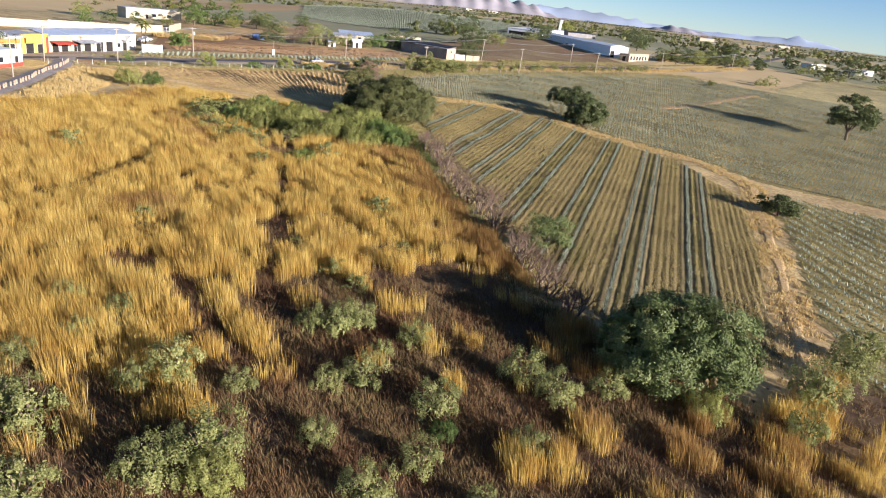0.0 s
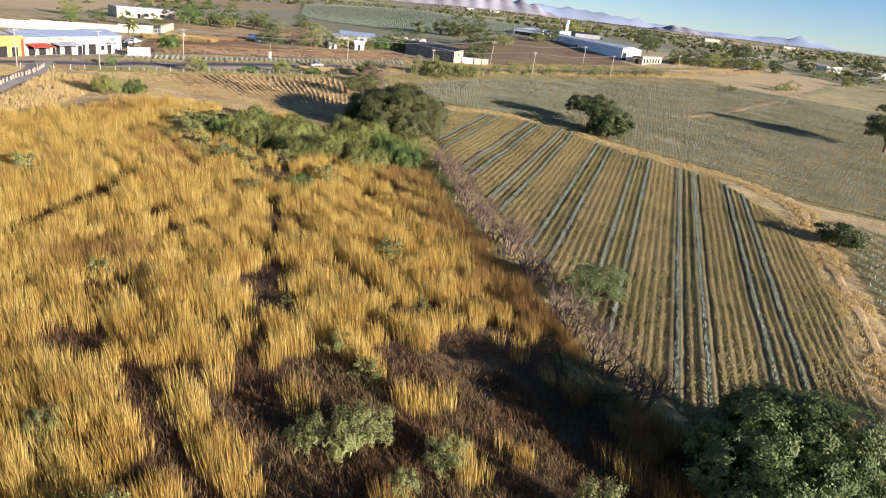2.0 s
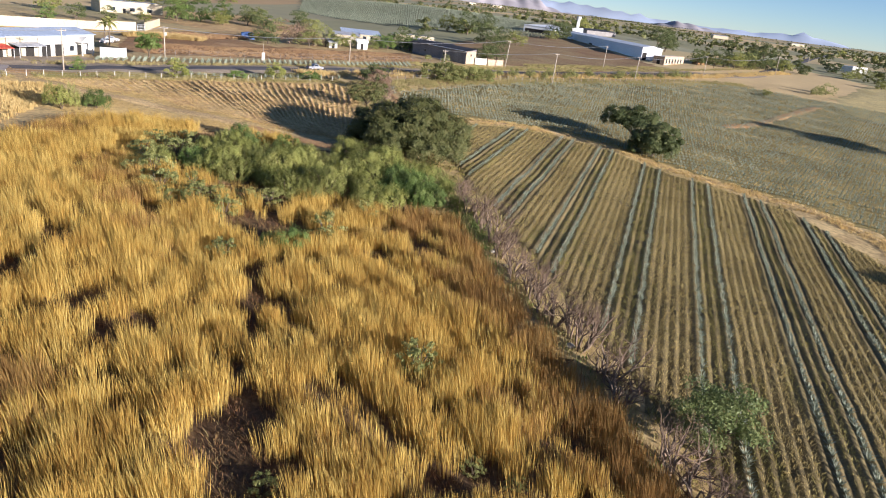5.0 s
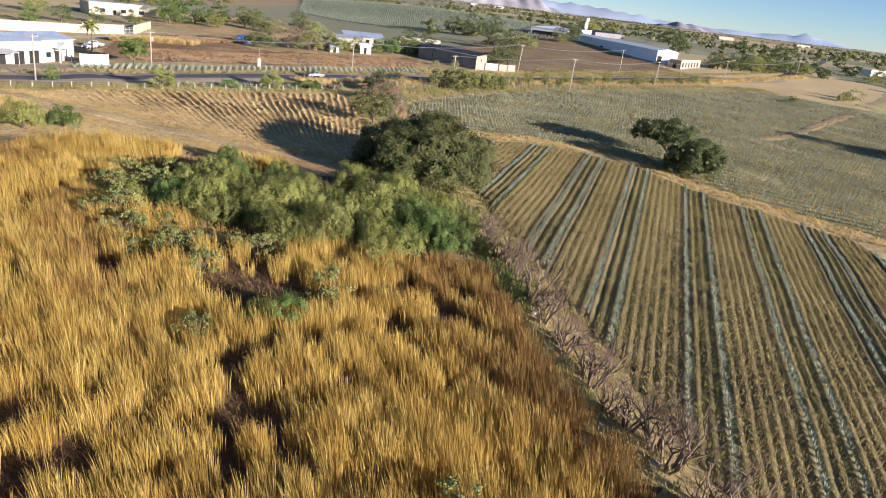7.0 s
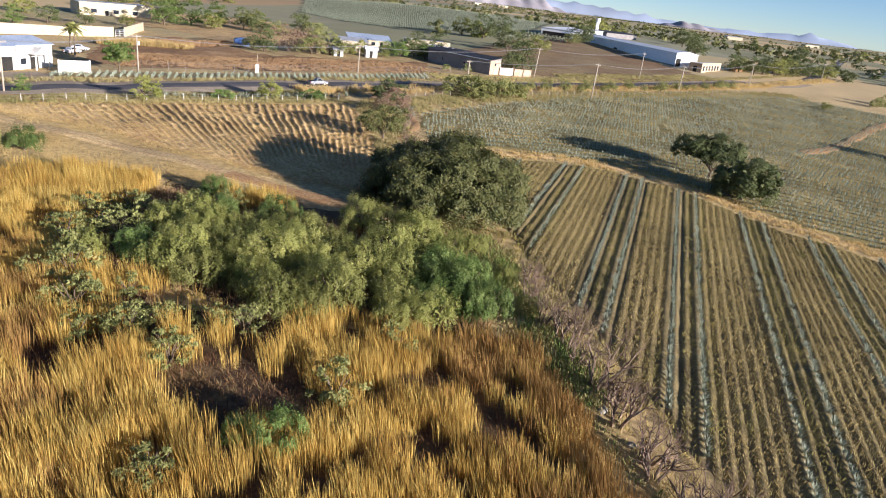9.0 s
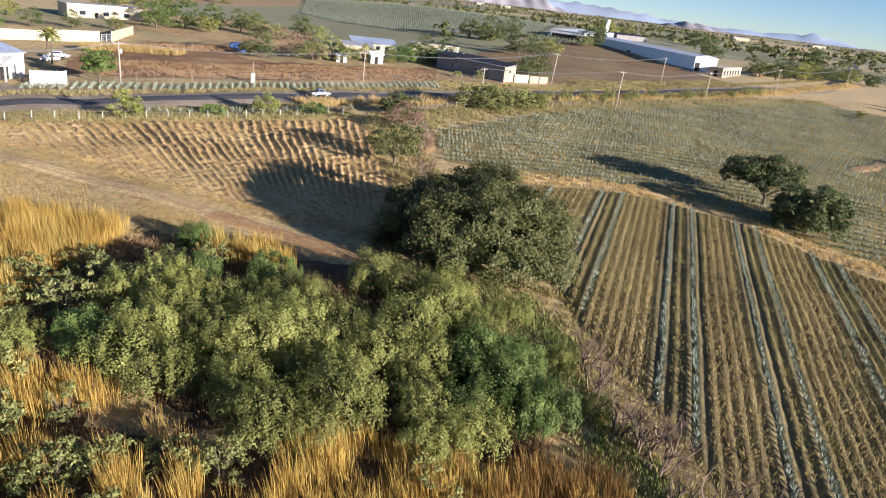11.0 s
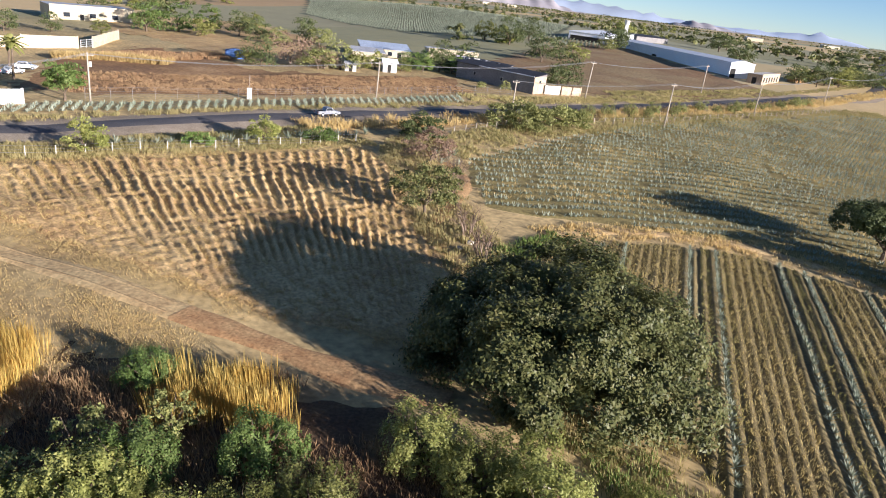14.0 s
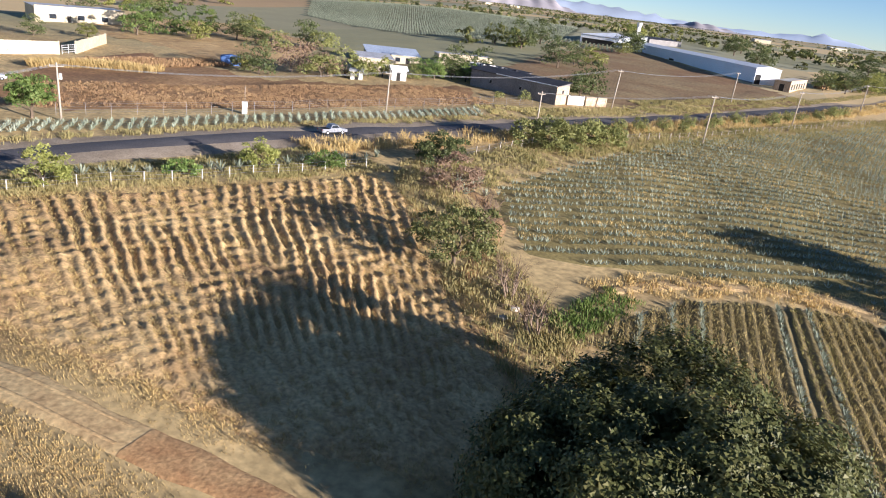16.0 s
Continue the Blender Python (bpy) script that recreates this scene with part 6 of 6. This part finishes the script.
for k_, x, y, s in (("oak", 15, 362, 1.5), ("oak", 22, 372, 1.2), ("olive", 30, 380, 1.3), ("oak", 60, 455, 1.6), ("oak", 66, 470, 1.4), ("grey", 55, 448, 1.2), ("oak", 72, 490, 1.3), ("oak", 8, 420, 1.8), ("olive", -2, 432, 1.5), ("oak", 20, 455, 1.7), ("oak", 128, 470, 1.7), ("oak", 150, 560, 2.0), ("oak", 170, 600, 1.8), ("olive", 110, 640, 1.8), ("oak", 210, 520, 1.9), ("oak", 270, 470, 1.9), ("oak", 300, 480, 1.5), ("olive", 238, 454, 1.2), ("grey", 228, 440, 0.9), ("olive", 215, 425, 0.9), ("grey", 245, 452, 0.9), ("grey", 158, 338, 0.9), ("grey", 150, 330, 0.7), ("olive", 118, 305, 0.5), ("grey", 260, 440, 0.9), ("grey", 225, 400, 0.8), ("grey", 240, 380, 0.9), ("olive", 210, 385, 0.8), ("oak", 187, 418, 0.7)):
    put_tree(k_, x, y, s, "out among the fields")
rng = np.random.RandomState(77)
n = 0
while n < 250:
    y = 420 + 900 * rng.uniform() ** 1.5
    x = rng.uniform(-0.75, 0.85) * y
    if abs(x - 80) < 60 and y < 600 or abs(x + 20) < 130 and 430 < y < 700:
        continue
    put_tree("far", x, y, rng.uniform(0.6, 1.4), "scattered over the plain", "distant_tree")
    n += 1
# far woods and hedgerows
rows = []
for i in range(150):
    y0 = 650 + 3300 * rng.uniform() ** 1.4
    x0 = rng.uniform(-0.8, 0.85) * y0
    a, L = rng.normal(0, 0.35), rng.uniform(60, 260)
    for t in np.arange(0, L, 9):
        if rng.uniform() < 0.8:
            xx, yy = x0 + t * math.cos(a), y0 + t * math.sin(a) + rng.normal(0, 3)
            s = rng.uniform(2.2, 4.5)
            rows.append((xx, yy, gz(xx, yy) + s * 0.5, s, s * 0.9))
woods = new("far_woods", leaf_mesh("far_woods", rng, rows, 12, 1.9, LEAF_FIG, shell=0.3))
tagged(woods, "dark hedgerows and woods across the far plain", "woods", kind="stuff")

# two palms by the yard
for x, y, h in ((-93, 232, 6.5), (-96, 236, 5.6)):
    p = thing("palm_tree", x, y, "yellow-green palm in the roadside yard", "palm", "yard palms")
    part("trunk", Shape().tube([(0, 0, -0.3), (0.1, 0, h * 0.5), (0.2, 0.1, h)], [0.24, 0.18, 0.15], 8), BARK, p)
    fr = Shape()
    for i in range(16):
        a, e = i * 2.4, radians(55 - 6 * (i % 14))
        q = [(0.2 + math.cos(a) * r * math.cos(e), 0.1 + math.sin(a) * r * math.cos(e), h + r * math.sin(e) - 0.13 * r * r) for r in (0, 0.9, 1.8, 2.6)]
        w = (-math.sin(a), math.cos(a))
        nn = len(fr.v)
        for k_, pt in zip((0.1, 0.4, 0.34, 0.03), q):
            fr.v += [(pt[0] + w[0] * k_, pt[1] + w[1] * k_, pt[2] - 0.1), pt, (pt[0] - w[0] * k_, pt[1] - w[1] * k_, pt[2] - 0.1)]
        for j in range(3):
            fr.f += [(nn + 3 * j, nn + 3 * j + 1, nn + 3 * j + 4, nn + 3 * j + 3), (nn + 3 * j + 1, nn + 3 * j + 2, nn + 3 * j + 5, nn + 3 * j + 4)]
    part("crown", fr, LEAF_OLIVE, p)

# stones under the great tree and on the bank
for i, (x, y, s) in enumerate(((-12.1, 140.8, 0.5), (-11.2, 140.2, 0.4), (-12.8, 139.9, 0.35), (-10.4, 141.0, 0.3), (-28.2, 113.6, 0.35), (-29, 111, 0.4), (2.2, 112, 0.4), (3.4, 108.5, 0.35), (7.5, 92, 0.4), (-14.4, 176, 0.45), (-15.6, 174, 0.4))):
    bm = bmesh.new()
    bmesh.ops.create_icosphere(bm, subdivisions=2, radius=s)
    for v in bm.verts:
        v.co *= 1 + 0.28 * noise.noise(v.co * 2.3 + Vector((i * 3.1, 0, 0)))
        v.co.z *= 0.65
    me = bpy.data.meshes.new("stone")
    bm.to_mesh(me)
    bm.free()
    me.materials.append(STONE)
    o = new("stone", me)
    o.location = (x, y, gz(x, y) + s * 0.25)
    tagged(o, "pale rough field stone lying in the grass", "stone", "field stones")


# ---- hills on the horizon ----
def hills(name, d, a0, a1, profile, material, label):
    """A range at distance d between two bearings in degrees; profile gives its height there."""
    az = np.linspace(a0, a1, 90)
    h = np.maximum(np.array([profile(a) for a in az]), 0)
    V, k = [], 7
    for j in range(k):
        t = j / (k - 1)
        r = d + 420 * t
        prof = math.sin(min(t * 1.7, 1) * math.pi / 2) if t < 0.6 else math.cos((t - 0.6) / 0.4 * math.pi / 2)
        hh = 4 + (h * (0.92 + 0.12 * np.sin(az * 5 + j))) * prof - (30 if j in (0, k - 1) else 0)
        V.append(np.stack([np.sin(np.radians(az)) * r, np.cos(np.radians(az)) * r, hh], -1))
    V = np.stack(V, 0)
    n = len(az)
    i = np.arange(k - 1)[:, None] * n + np.arange(n - 1)
    F = np.stack([i, i + n, i + n + 1, i + 1], -1).reshape(-1, 4)[:, ::-1]
    tagged(new(name, bulk(name, V.reshape(-1, 3), F, material, True)), label, "hills", kind="structure")


def bump(a, c, w, h):
    return h * math.exp(-(((a - c) / w) ** 2))


# The ranges look hazy through their colours alone.
hills("brown_hills", 3300, -8, 12, lambda a: bump(a, 3.0, 3.4, 80) + bump(a, -3, 4, 45) + bump(a, 6.8, 2.2, 36) + 4 * math.sin(a * 2.1) + 1.5 * math.sin(a * 4.7), HILLNEAR, "brown dry hills beyond the plain, haze greyed into their colour")
hills("dark_knoll", 3100, 14, 22, lambda a: bump(a, 17.4, 1.7, 32) + bump(a, 19.6, 1.9, 16) + 1.0 * math.sin(a * 4), HILLNEAR, "low dark knoll on the plain, haze greyed into its colour")
hills("blue_range", 4300, -25, 34, lambda a: bump(a, 4, 7, 68) + bump(a, 10.5, 3.5, 34) + bump(a, 15, 4, 38) + bump(a, 21.5, 3, 30) + bump(a, 26.2, 2.6, 54) + bump(a, -14, 10, 90) + 4 * math.sin(a * 2.7) + 3 * math.sin(a * 6.1), HILLFAR, "mountain range on the horizon, pale blue haze put into its colour")
